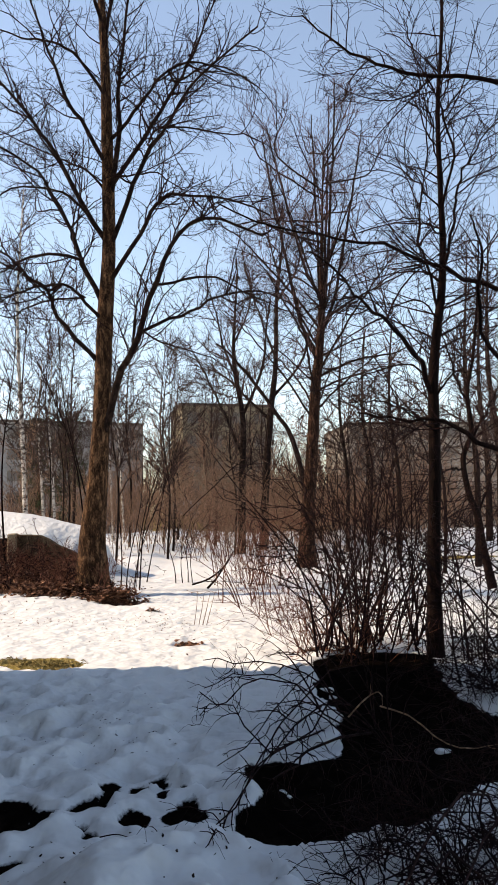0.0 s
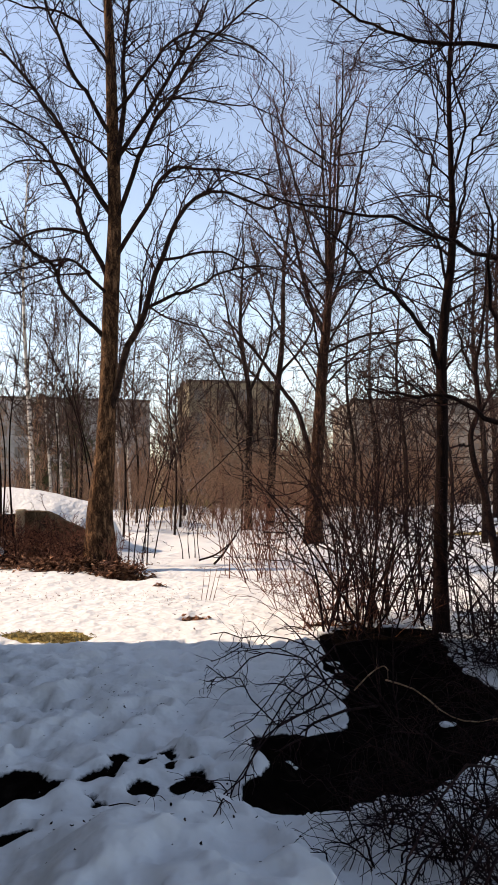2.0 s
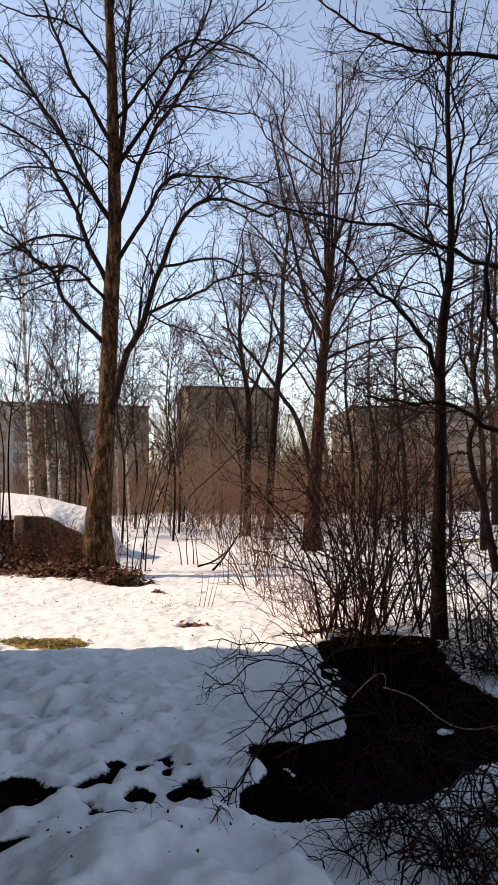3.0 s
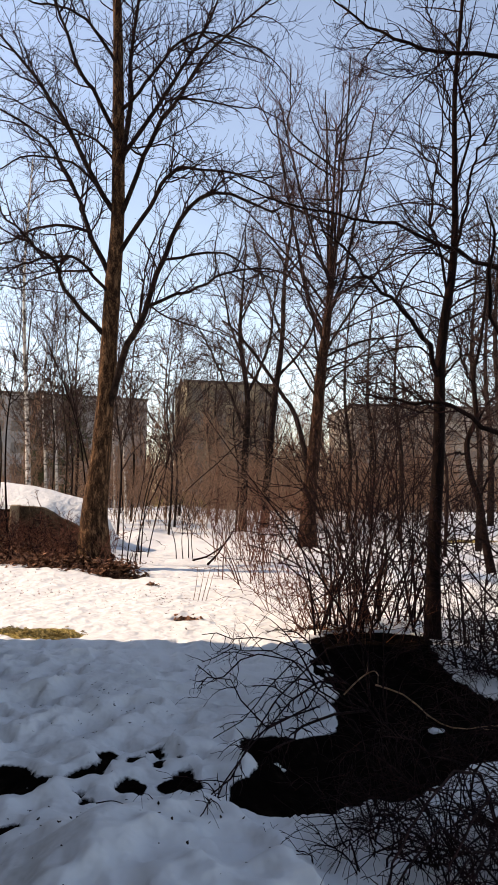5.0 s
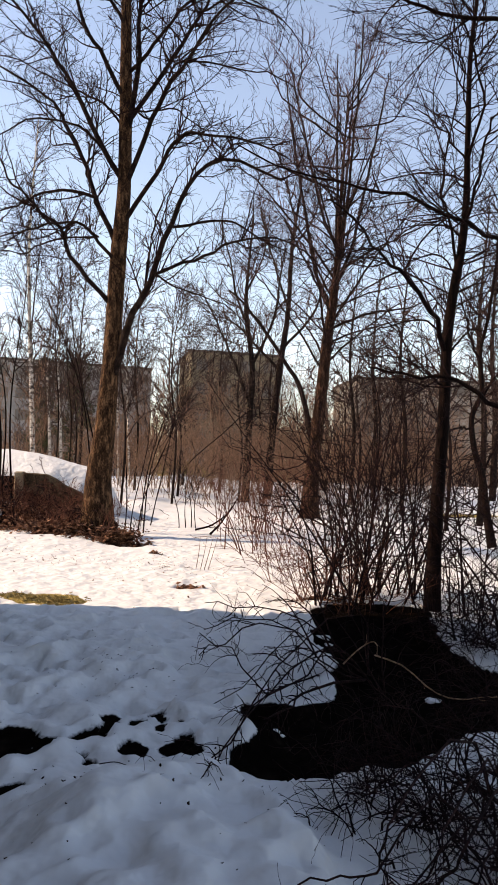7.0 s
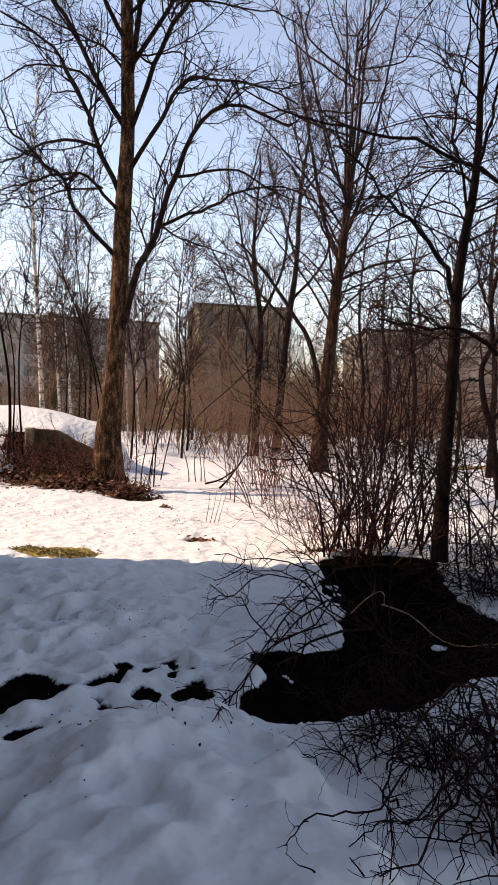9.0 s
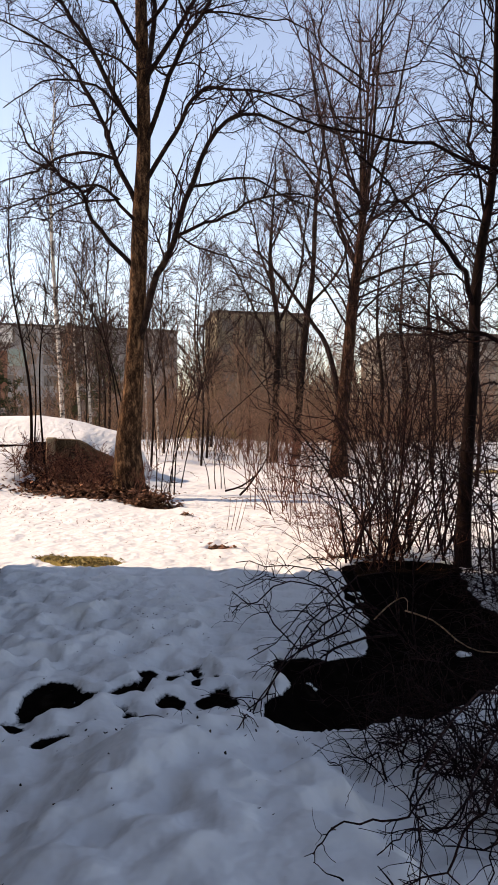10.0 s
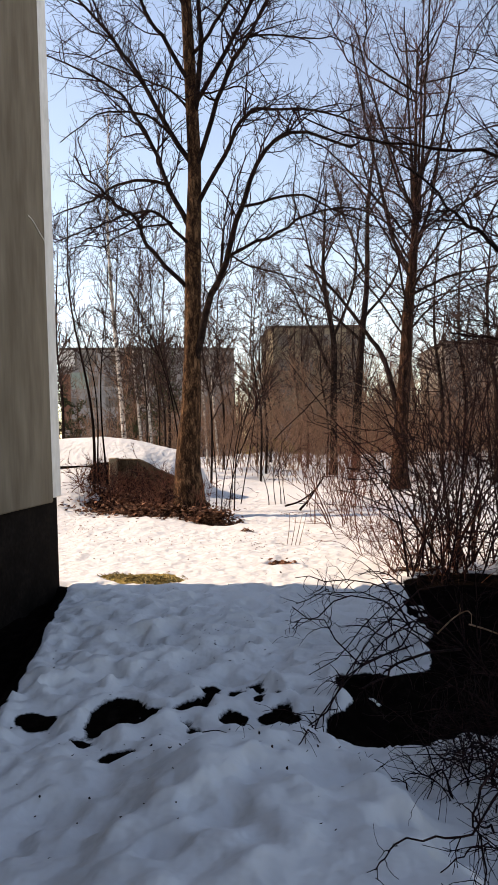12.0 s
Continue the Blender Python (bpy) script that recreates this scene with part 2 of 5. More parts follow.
def trunk_part(points, radii, parent, mat, sides=18, n=40, flare=0.0, knobs=0.06, seed=1):
    """A trunk: an uneven tapered tube, widened into root flares at its foot."""
    path = smooth_path(points, n)
    rad = np.interp(np.linspace(0, 1, n), np.linspace(0, 1, len(radii)), radii)
    v, q = tubes(path[None], rad[None], sides)
    rng = np.random.default_rng(seed)
    ang = np.tile(np.arange(sides) / sides * 2 * np.pi, n)
    row = np.repeat(np.arange(n), sides)
    axis = path[row]
    phase = rng.uniform(0, 6.28, 4)
    swell = 1 + knobs * (np.sin(3 * ang + phase[0] + row * 0.15) * 0.5 + np.sin(5 * ang + phase[1] - row * 0.23) * 0.4 + rng.normal(size=len(ang)) * (0.25 if radii[0] > 0.15 else 0.08))
    if flare:
        height = axis[:, 2] - path[0, 2]
        swell += flare * np.exp(-height / 0.35) * (0.7 + 0.5 * np.sin(4 * ang + phase[2]) + 0.3 * np.sin(7 * ang + phase[3]))
    v = axis + (v - axis) * swell[:, None] - np.array(parent.matrix_basis.translation)
    return place_under(new("trunk", mesh_from("trunk", v, q, True)), parent, mat)


def grown_tree(name, label, place, points, radii, limbs, seed, bark, limb_bark, twig, levels, forks=(), flare=0.5, sides=16, category="tree", group=""):
    """A tree: trunk, each limb, and a crown of ever finer branches. levels: keyword sets for shoots()."""
    rng = np.random.default_rng(seed)
    root = thing(name, place, label, category, group)
    trunk = trunk_part(points, radii, root, bark, sides, 44, flare, seed=seed)
    axis = smooth_path(points, 120)
    limbs = [((tuple(axis[np.argmin(np.abs(axis[:, 2] - p[0][2] + 0.10))]), *p[1:]), r) for p, r in limbs]
    paths, rads = same_length(limbs) if limbs else (np.zeros((0, 17, 3)), np.zeros((0, 17)))
    if forks:
        near = paths.reshape(-1, 3)
        forks = [((tuple(near[np.argmin(np.linalg.norm(near - np.array(p[0]), axis=1))]), *p), r) for p, r in forks]
        fp, fr = same_length(forks)
        paths, rads = np.concatenate([paths, fp]), np.concatenate([rads, fr])
    tp = smooth_path(points, 17)[None]
    tr = np.interp(np.linspace(0, 1, 17), np.linspace(0, 1, len(radii)), radii)[None]
    upper = max(1, int(17 * levels[0].get("from_trunk", 0.45)))
    tp, tr = smooth_path(tp[0, upper:], 17)[None], np.interp(np.linspace(0, 1, 17), np.linspace(0, 1, 17 - upper), tr[0, upper:])[None]
    for p, r in zip(paths, rads):
        tube_part("limb", [(p[None], r[None], 9)], limb_bark, root)
    parents, prad = np.concatenate([paths, tp]), np.concatenate([rads, tr])
    sets = []
    for lv, spec in enumerate(levels):
        spec = {k: v for k, v in spec.items() if k != "from_trunk"}
        p, r = shoots(parents, prad, rng, **spec)
        sets.append((p, r, 5 if lv == 0 else 4 if lv == 1 else 3))
        if lv == 0:
            # the finer levels also sprout from the limbs' own outer ends
            parents = np.concatenate([p, smooth_all(paths, p.shape[1])]) if len(paths) else p
            prad = np.concatenate([r, smooth_all(rads, p.shape[1]) * 0.6]) if len(paths) else r
        else:
            parents, prad = p, r
    tube_part("crown", sets, twig, root, "bare branches and fine twigs", "stuff")
    return root


def smooth_all(paths, n):
    keep = np.linspace(0, paths.shape[1] - 1, n).round().astype(int)
    return paths[:, keep]


def shrub(name, label, place, roots, rng, count, height, lean, droop, spread, thick, twig, levels, category="shrub", group="", arcs=(), foot=(0.95, 4.95, -0.15), rough=0.016, tilt=0.28, stem_places=9, wander=0.07, least=0.0025, curl=0.05):
    """Many stems from one foot, each a part, and their twigs."""
    root = thing(name, place, label, category, group)
    roots = np.array(roots, float)
    base = roots[rng.integers(0, len(roots), count)] + rng.normal(size=(count, 3)) * np.array([spread, spread, 0])
    base[:, 2] = ground_height(base[:, 0], base[:, 1]) - 0.02
    d = unit(np.array([0, 0, 1.0]) + np.array(lean) + rng.normal(size=(count, 3)) * np.array([tilt, tilt, 0.05]))
    long = rng.uniform(0.55, 1.1, count) * height
    out = [base]
    bend = rng.normal(size=(count, 3)) * curl * 9 / stem_places
    for i in range(stem_places - 1):
        out.append(out[-1] + d * (long / (stem_places - 1))[:, None])
        d = unit(d + bend + rng.normal(size=(count, 3)) * wander + np.array([0, 0, -droop * (i / stem_places)]))
    paths = np.stack(out, 1)
    floor = ground_height(paths[:, :, 0].ravel(), paths[:, :, 1].ravel()).reshape(paths.shape[:2])
    paths[:, 1:, 2] = np.maximum(paths[:, 1:, 2], floor[:, 1:] + 0.03)
    radii = np.maximum((thick * rng.uniform(0.6, 1.2, count))[:, None] * np.linspace(1, 0.22, stem_places), least)
    if arcs:
        ap, ar = same_length([((foot, *p), r) for p, r in arcs], stem_places, 0.45, rough)
        ap[:, 2:, 2] = np.maximum(ap[:, 2:, 2], ground_height(ap[:, 2:, 0].ravel(), ap[:, 2:, 1].ravel()).reshape(ap[:, 2:, 2].shape) + 0.012)
        paths, radii = np.concatenate([paths, ap]), np.concatenate([radii, ar])
    for p, r in zip(paths, radii):
        tube_part("stem", [(p[None], r[None], 6 if place[1] < 24 else 4)], twig, root)
    sets, parents, prad = [], paths, radii
    for lv, spec in enumerate(levels):
        p, r = shoots(parents, prad, rng, **spec)
        sets.append((p, r, 4 if lv == 0 else 3))
        parents, prad = p, r
    tube_part("crown", sets, twig, root, "", "stuff")
    return root


# ---- ground ----
def lattice(ix, iy, seed):
    h = (ix * 374761393 + iy * 668265263 + seed * 974711) & 0x7FFFFFFF
    h = ((h ^ (h >> 13)) * 1274126177) & 0x7FFFFFFF
    return ((h ^ (h >> 16)) & 0xFFFF) / 65535.0


def value_noise(x, y, size, seed):
    x, y = x / size, y / size
    ix, iy = np.floor(x).astype(np.int64), np.floor(y).astype(np.int64)
    fx, fy = x - ix, y - iy
    fx, fy = fx * fx * (3 - 2 * fx), fy * fy * (3 - 2 * fy)
    a, b = lattice(ix, iy, seed), lattice(ix + 1, iy, seed)
    c, d = lattice(ix, iy + 1, seed), lattice(ix + 1, iy + 1, seed)
    return (a * (1 - fx) + b * fx) * (1 - fy) + (c * (1 - fx) + d * fx) * fy - 0.5


def cups(x, y, size, seed):
    """Melt cups: hollows with sharp rims between them, 0 at a hollow's middle."""
    x, y = x / size, y / size
    ix, iy = np.floor(x).astype(np.int64), np.floor(y).astype(np.int64)
    best = np.full(x.shape, 9.0)
    for dx in (-1, 0, 1):
        for dy in (-1, 0, 1):
            cx, cy = ix + dx + lattice(ix + dx, iy + dy, seed), iy + dy + lattice(ix + dx, iy + dy, seed + 50)
            best = np.minimum(best, (x - cx) ** 2 + (y - cy) ** 2)
    return np.minimum(best, 1.0) - 0.3


def ease(t):
    t = np.clip(t, 0, 1)
    return t * t * (3 - 2 * t)


def land(x, y):
    """The lie of the land, without snow's unevenness."""
    z = 0.62 * ease((-4.0 - x) / 1.4) * ease((y - 10.5) / 4.0)
    z = z + 0.2 * np.exp(-(((x + 3.7) / 0.6) ** 2) - ((y - 14.1) / 0.8) ** 2) - 0.34 * np.exp(-(((x + 5.15) / 0.42) ** 2) - ((y - 14.75) / 0.5) ** 2)
    z = z - 0.3 * np.exp(-(((x + 6.3) / 1.0) ** 2) - ((y - 14.85) / 0.3) ** 2)
    z = z + 0.07 * ease((-4.9 - x) / 0.7) * ease((y - 12.4) / 2.2)
    z = z + 0.12 * ease((-2.0 - x) / 1.0) * ease((y - 9) / 3)
    wall_top = np.interp(x, [-7, -4.85, -4.3, -3.93, -3.62, -3.1], [0.92, 1.04, 1.02, 0.80, 0.66, 0.0])
    crest = np.interp(x, [-12, -5.6, -5.0, -3.5, -3.2, -3.0, -2.85], [1.5, 1.57, 1.51, 1.13, 0.75, 0.2, 0.03])
    berm = wall_top + (crest - wall_top) * ease((y - 15.1) / 1.1)
    inside = (y > 15.08) & (x < -2.8)
    fade = ease((y - 16.6) / 1.6)
    z = np.where(inside, np.maximum(z * ease((16 - y) / 1), berm * (1 - fade) + 0.12 * fade), z)
    z = z - 0.30 * ease((x - 3.5) / 3) * ease((y - 9) / 7) * (1 - ease((y - 19) / 4))
    z = z - 1.2 * ease((y - 48) / 40)
    lip = np.interp(y, [1.5, 1.95, 2.5, 2.85], [0.46, 0.42, 0.27, -0.12])
    wave = value_noise(x, y, 0.3, 61) * 0.16 + value_noise(x, y, 0.11, 62) * 0.06
    z = z + 0.15 * ease((lip + wave - x + 0.06) / 0.17) * ease((2.98 + wave - y) / 0.3) * ease((x + 1.0) / 0.5) * ease((y + 0.4) / 1.2)
    z = z + 0.15 * np.exp(-(((x - 1.2) / 0.6) ** 2) - ((y - 6.3) / 0.5) ** 2)
    z = z + 1.3 * np.exp(-(((x + 4.3) / 1.9) ** 2) - ((y - 52) / 3.0) ** 2)
    return z


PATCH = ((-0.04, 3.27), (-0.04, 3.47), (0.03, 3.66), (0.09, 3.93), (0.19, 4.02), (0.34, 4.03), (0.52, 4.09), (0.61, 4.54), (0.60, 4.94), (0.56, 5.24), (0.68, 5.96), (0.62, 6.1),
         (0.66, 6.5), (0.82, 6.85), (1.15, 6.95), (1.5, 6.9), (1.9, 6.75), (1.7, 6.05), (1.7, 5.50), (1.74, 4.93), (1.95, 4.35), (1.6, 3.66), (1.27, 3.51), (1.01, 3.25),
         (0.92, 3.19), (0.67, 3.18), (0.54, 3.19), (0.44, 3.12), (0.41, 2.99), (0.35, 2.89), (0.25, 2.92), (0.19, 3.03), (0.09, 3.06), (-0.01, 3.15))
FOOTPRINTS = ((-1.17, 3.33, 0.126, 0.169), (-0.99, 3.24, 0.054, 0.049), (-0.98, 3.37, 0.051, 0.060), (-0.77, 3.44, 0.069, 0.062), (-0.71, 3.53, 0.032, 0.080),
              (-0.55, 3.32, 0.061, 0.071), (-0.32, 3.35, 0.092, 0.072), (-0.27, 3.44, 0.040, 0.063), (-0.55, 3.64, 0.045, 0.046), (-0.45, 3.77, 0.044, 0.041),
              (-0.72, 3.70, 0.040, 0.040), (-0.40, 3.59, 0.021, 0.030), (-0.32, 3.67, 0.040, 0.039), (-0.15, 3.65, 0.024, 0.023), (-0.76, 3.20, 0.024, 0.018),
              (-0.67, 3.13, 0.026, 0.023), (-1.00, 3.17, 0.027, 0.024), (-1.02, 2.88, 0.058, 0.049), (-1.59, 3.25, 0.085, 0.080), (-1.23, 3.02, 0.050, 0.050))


def polygon_distance(x, y, pts):
    """Signed distance to a polygon's rim, positive inside."""
    best, inside = np.full(x.shape, 1e9), np.zeros(x.shape, bool)
    for (ax, ay), (bx, by) in zip(pts, pts[1:] + pts[:1]):
        ex, ey = bx - ax, by - ay
        t = np.clip(((x - ax) * ex + (y - ay) * ey) / (ex * ex + ey * ey), 0, 1)
        best = np.minimum(best, np.hypot(x - ax - t * ex, y - ay - t * ey))
        cross = ((ay > y) != (by > y)) & (x < ex * (y - ay) / (ey if abs(ey) > 1e-9 else 1e-9) + ax)
        inside ^= cross
    return np.where(inside, best, -best)


def blob(x, y, cx, cy, rx, ry):
    return (1 - np.hypot((x - cx) / rx, (y - cy) / ry)) * min(rx, ry)


def bare_depth(x, y):
    """How far inside a melted spot a place lies, in metres; and whether grass shows there."""
    rag = value_noise(x, y, 0.35, 3) * 0.16 + value_noise(x, y, 0.12, 4) * 0.10 + value_noise(x, y, 0.05, 7) * 0.03
    d = polygon_distance(x, y, PATCH) + rag
    wx, wy = x + value_noise(x, y, 0.14, 12) * 0.07, y + value_noise(x, y, 0.14, 13) * 0.09
    for cx, cy, rx, ry in FOOTPRINTS:
        d = np.maximum(d, blob(wx, wy, cx, cy, rx * 1.12, ry * 1.2) + 0.014 + value_noise(x, y, 0.06, 9) * 0.04)
    wall_gap = -1.80 - 0.27 * (np.maximum(y, 2.6) - 3.3) - x
    d = np.maximum(d, np.where((y > -9) & (y < 6.6), np.minimum(wall_gap, 6.62 - y) + rag * 0.3, -9))
    for cx, cy, rx, ry in ((-2.85, 12.1, 0.9, 0.5), (-3.75, 12.9, 0.95, 0.85), (-4.05, 14.0, 0.85, 0.9), (-4.0, 14.75, 0.8, 0.45), (-5.15, 14.75, 0.4, 0.4), (-1.95, 11.3, 0.34, 0.13), (-0.6, 7.62, 0.14, 0.07),
                           (-0.7, 9.2, 0.14, 0.05), (-0.55, 10.3, 0.12, 0.06), (0.5, 9.3, 0.12, 0.05)):
        d = np.maximum(d, blob(x, y, cx, cy, rx, ry) + rag * 1.1 * min(1, ry * 2.5))
    meadow = np.maximum(np.maximum(blob(x, y, -2.28, 6.98, 0.22, 0.13), blob(x, y, -2.02, 6.86, 0.36, 0.24)), blob(x, y, -1.78, 6.72, 0.26, 0.2)) + rag * 0.55
    far = np.where(y > 40, (y - 95 + value_noise(x, y, 9, 8) * 26) * 0.1, -9)
    bank = np.maximum(blob(x, y, -4.2, 50.6, 2.4, 2.6), blob(x, y, 7.0, 21.6, 1.5, 0.3)) + rag * 0.6
    grass = np.maximum(np.maximum(meadow, far), bank)
    return np.maximum(d, grass), (grass > d - 0.02) * 1.0


DENTS = np.random.default_rng(11)
DENT_X = np.concatenate([DENTS.uniform(-2.4, 1.2, 170), DENTS.uniform(-2.4, 0.7, 330)])
DENT_Y = np.concatenate([DENTS.uniform(1.7, 6.4, 170), DENTS.uniform(3.6, 6.6, 330)])
DENT_R = np.concatenate([DENTS.uniform(0.06, 0.16, 170), DENTS.uniform(0.022, 0.06, 330)])
DENT_D = np.concatenate([DENTS.uniform(0.015, 0.05, 170) * np.clip((DENT_Y[:170] - 0.6) / 2.2, 0.6, 1), DENTS.uniform(0.01, 0.035, 330)])


def ground_height(x, y):
    shape = np.shape(x)
    x, y = np.atleast_1d(np.asarray(x, float)), np.atleast_1d(np.asarray(y, float))
    d, g = bare_depth(x, y)
    near = ease((40 - y) / 30)
    lumps = value_noise(x, y, 1.3, 21) * 0.06 + value_noise(x, y, 0.42, 22) * 0.055 + value_noise(x, y, 0.19, 23) * 0.065 + value_noise(x, y, 0.085, 24) * 0.04
    snow = 0.02 + lumps * near + (cups(x, y, 0.27, 5) * 0.034 + cups(x, y, 0.13, 6) * 0.026) * near * (1 - 0.1 * ease((3.0 - y) / 0.6))
    snow = snow * (1 - 0.6 * ease((y - 5.7) / 0.9))
    for cx, cy, r, depth in zip(DENT_X, DENT_Y, DENT_R, DENT_D):
        here = (np.abs(x - cx) < 2 * r) & (np.abs(y - cy) < 2 * r)
        if here.any():
            q = ((x[here] - cx) ** 2 + (y[here] - cy) ** 2) / (r * r)
            snow[here] -= depth * (np.exp(-q * q * q) - 0.25 * np.exp(-((np.sqrt(q) - 1.25) / 0.25) ** 2))
    cover = 1 - ease((d + 0.03) / 0.05)
    low = np.where(g > 0.5, -0.012, -0.035 - 0.08 * ease((d - 0.05) / 0.15)) + value_noise(x, y, 0.2, 31) * 0.03
    return (land(x, y) + snow * cover + low * (1 - cover) * np.where(y < 30, 1, 0.3)).reshape(shape)


def spaced(lo, hi, step, grow, far_lo, far_hi):
    mid = np.arange(lo, hi, step)
    up, s = [mid[-1]], step
    while up[-1] < far_hi:
        s *= grow
        up.append(up[-1] + s)
    down, s = [lo], step
    while down[-1] > far_lo:
        s *= grow
        down.append(down[-1] - s)
    return np.concatenate([np.array(down[:0:-1]), mid, np.array(up[1:])])


def build_ground():
    xs = spaced(-3.1, 3.0, 0.031, 1.058, -900, 900)
    ys = np.concatenate([spaced(1.6, 8.4, 0.027, 1.038, 1.6, 900)])
    ys = np.concatenate([np.array([-900, -300, -100, -50, -30, -18, -12, -9.5]), np.arange(-8.0, 1.58, 0.085), ys])
    x, y = np.meshgrid(xs, ys)
    z = ground_height(x, y)
    nx, ny = len(xs), len(ys)
    i = (np.arange(ny - 1)[:, None] * nx + np.arange(nx - 1)[None]).ravel()
    me = mesh_from("ground", np.stack([x, y, z], -1).reshape(-1, 3), np.stack([i, i + 1, i + nx + 1, i + nx], -1), True)
    d, g = bare_depth(x, y)
    for name, value in (("bare", np.clip(d, -0.3, 0.3)), ("grass", g)):
        me.attributes.new(name, "FLOAT", "POINT").data.foreach_set("value", value.astype(np.float32).ravel())
    me.materials.append(SNOW)
    return tagged(new("ground", me), "trodden old snow with melted patches of dark soil and grass", "ground", kind="structure")


build_ground()


# ---- the house beside the way ----
def build_house():
    house = thing("house", (-2.75, 0, 0), "grey concrete-panel house on a dark plinth", "house")
    part("wall", box((-9.0, -7.9, 0.95), (-0.10, 6.62, 14.0)), PANEL, house)
    for k in range(2):
        y1 = 6.40 - 6.02 * k
        part("panel", box((-0.09, y1 - 6.0, 0.86), (0, y1, 5.9), 0.012), PANEL, house, "stained grey concrete facade panel")
        part("panel", box((-0.09, y1 - 6.0, 5.92), (0, y1, 13.9), 0.012), PANEL, house)
    part("corner_strip", box((-0.30, 6.415, 0.90), (-0.012, 6.64, 13.95), 0.012), STRIP, house, "pale concrete corner edge")
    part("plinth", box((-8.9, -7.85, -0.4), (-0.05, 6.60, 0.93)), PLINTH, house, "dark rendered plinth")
    tube_part("cable", [(smooth_path(((-2.742, 6.01, 3.60), (-2.738, 6.11, 3.575), (-2.74, 6.25, 3.51), (-2.742, 6.38, 3.455)), 8)[None], np.full((1, 8), 0.004), 6)], STRIP, house, "thin pale cable on the panel")
    part("roof", box((-9.2, -8.1, 14.0), (0.15, 6.85, 14.25)), ROOF_FELT, house)
    return house


build_house()


# ---- far apartment blocks ----
def block(name, label, corner, turn, width, depth, height, foot, wall_mat, cols, rows, win):
    """A flat-roofed block, its front along local x, with rows of windows on the front and on the side."""
    b = thing(name, (*corner, foot), label, "apartment building")
    b.rotation_euler = (0, 0, radians(turn))
    part("wall", box((0, 0, 0), (width, depth, height - 0.3)), wall_mat, b)
    part("roof", box((-0.15, -0.15, height - 0.3), (width + 0.15, depth + 0.15, height)), ROOF_FELT, b)
    w, h = win
    frame_me, pane_me = bpy.data.meshes.new("window_frame"), bpy.data.meshes.new("pane")
    fb = bmesh.new()
    for lo, hi in (((-w / 2, -0.06, 0), (w / 2, 0.02, 0.1)), ((-w / 2, -0.06, h - 0.1), (w / 2, 0.02, h)), ((-w / 2, -0.06, 0.1), (-w / 2 + 0.1, 0.02, h - 0.1)),
                   ((w / 2 - 0.1, -0.06, 0.1), (w / 2, 0.02, h - 0.1)), ((-0.04, -0.05, 0.1), (0.04, 0.02, h - 0.1))):
        one = box(lo, hi)
        me = bpy.data.meshes.new("tmp")
        one.to_mesh(me)
        one.free()
        fb.from_mesh(me)
        bpy.data.meshes.remove(me)
    fb.to_mesh(frame_me)
    fb.free()
    pb = box((-w / 2 + 0.05, -0.03, 0.05), (w / 2 - 0.05, 0.015, h - 0.05))
    pb.to_mesh(pane_me)
    pb.free()
    frame_me.materials.append(FRAME_PAINT)
    pane_me.materials.append(GLASS)
    storey = (height - 1.2) / rows
    spots = [((i + 0.5) * width / cols, 0.0, 0.0, j) for i in range(cols) for j in range(rows)]
    spots += [(0.0, depth * f, -90.0, j) for f in (0.3, 0.7) for j in range(rows)]
    for x, y, a, j in spots:
        o = new("window", frame_me)
        o.parent, o.location, o.rotation_euler = b, (x, y, 0.9 + 0.75 + j * storey), (0, 0, radians(a))
        p = new("pane", pane_me)
        p.parent = o
    for j in range(1, rows):
        part("joint_band", box((-0.03, -0.03, 0.9 + j * storey - 0.06), (width + 0.03, 0.0, 0.9 + j * storey + 0.06)), wall_mat, b)
    return b


grey_block = block("apartment_block", "long grey five-storey apartment block behind trees", (-36.0, 90.0), 20.0, 24.0, 12.0, 15.6, -1.2, GREY_BLOCK, 9, 5, (1.7, 1.4))
block("apartment_block", "tan five-storey apartment block with sunlit end wall", (-6.4, 80.0), 14.0, 10.7, 9.0, 15.5, -1.2, TAN_BLOCK, 4, 5, (1.5, 1.4))
block("apartment_block", "brown-grey apartment block with sunlit end wall", (13.8, 85.0), 6.0, 26.0, 13.0, 13.5, -1.2, BROWN_BLOCK, 9, 5, (1.8, 1.4))


part("corner_cladding", box((-0.02, -0.12, 4.6), (1.25, 0.0, 12.0)), BRICK_CLADDING, grey_block, "red-brown cladding at the corner")
part("balcony", box((-0.1, -0.95, 13.1), (1.9, 0.0, 15.2), 0.04), STRIP, grey_block, "white balcony front")
part("balcony_glazing", box((1.35, -0.5, 10.0), (3.7, 0.0, 12.2), 0.03), GREEN_GLASS, grey_block, "greenish balcony glazing")


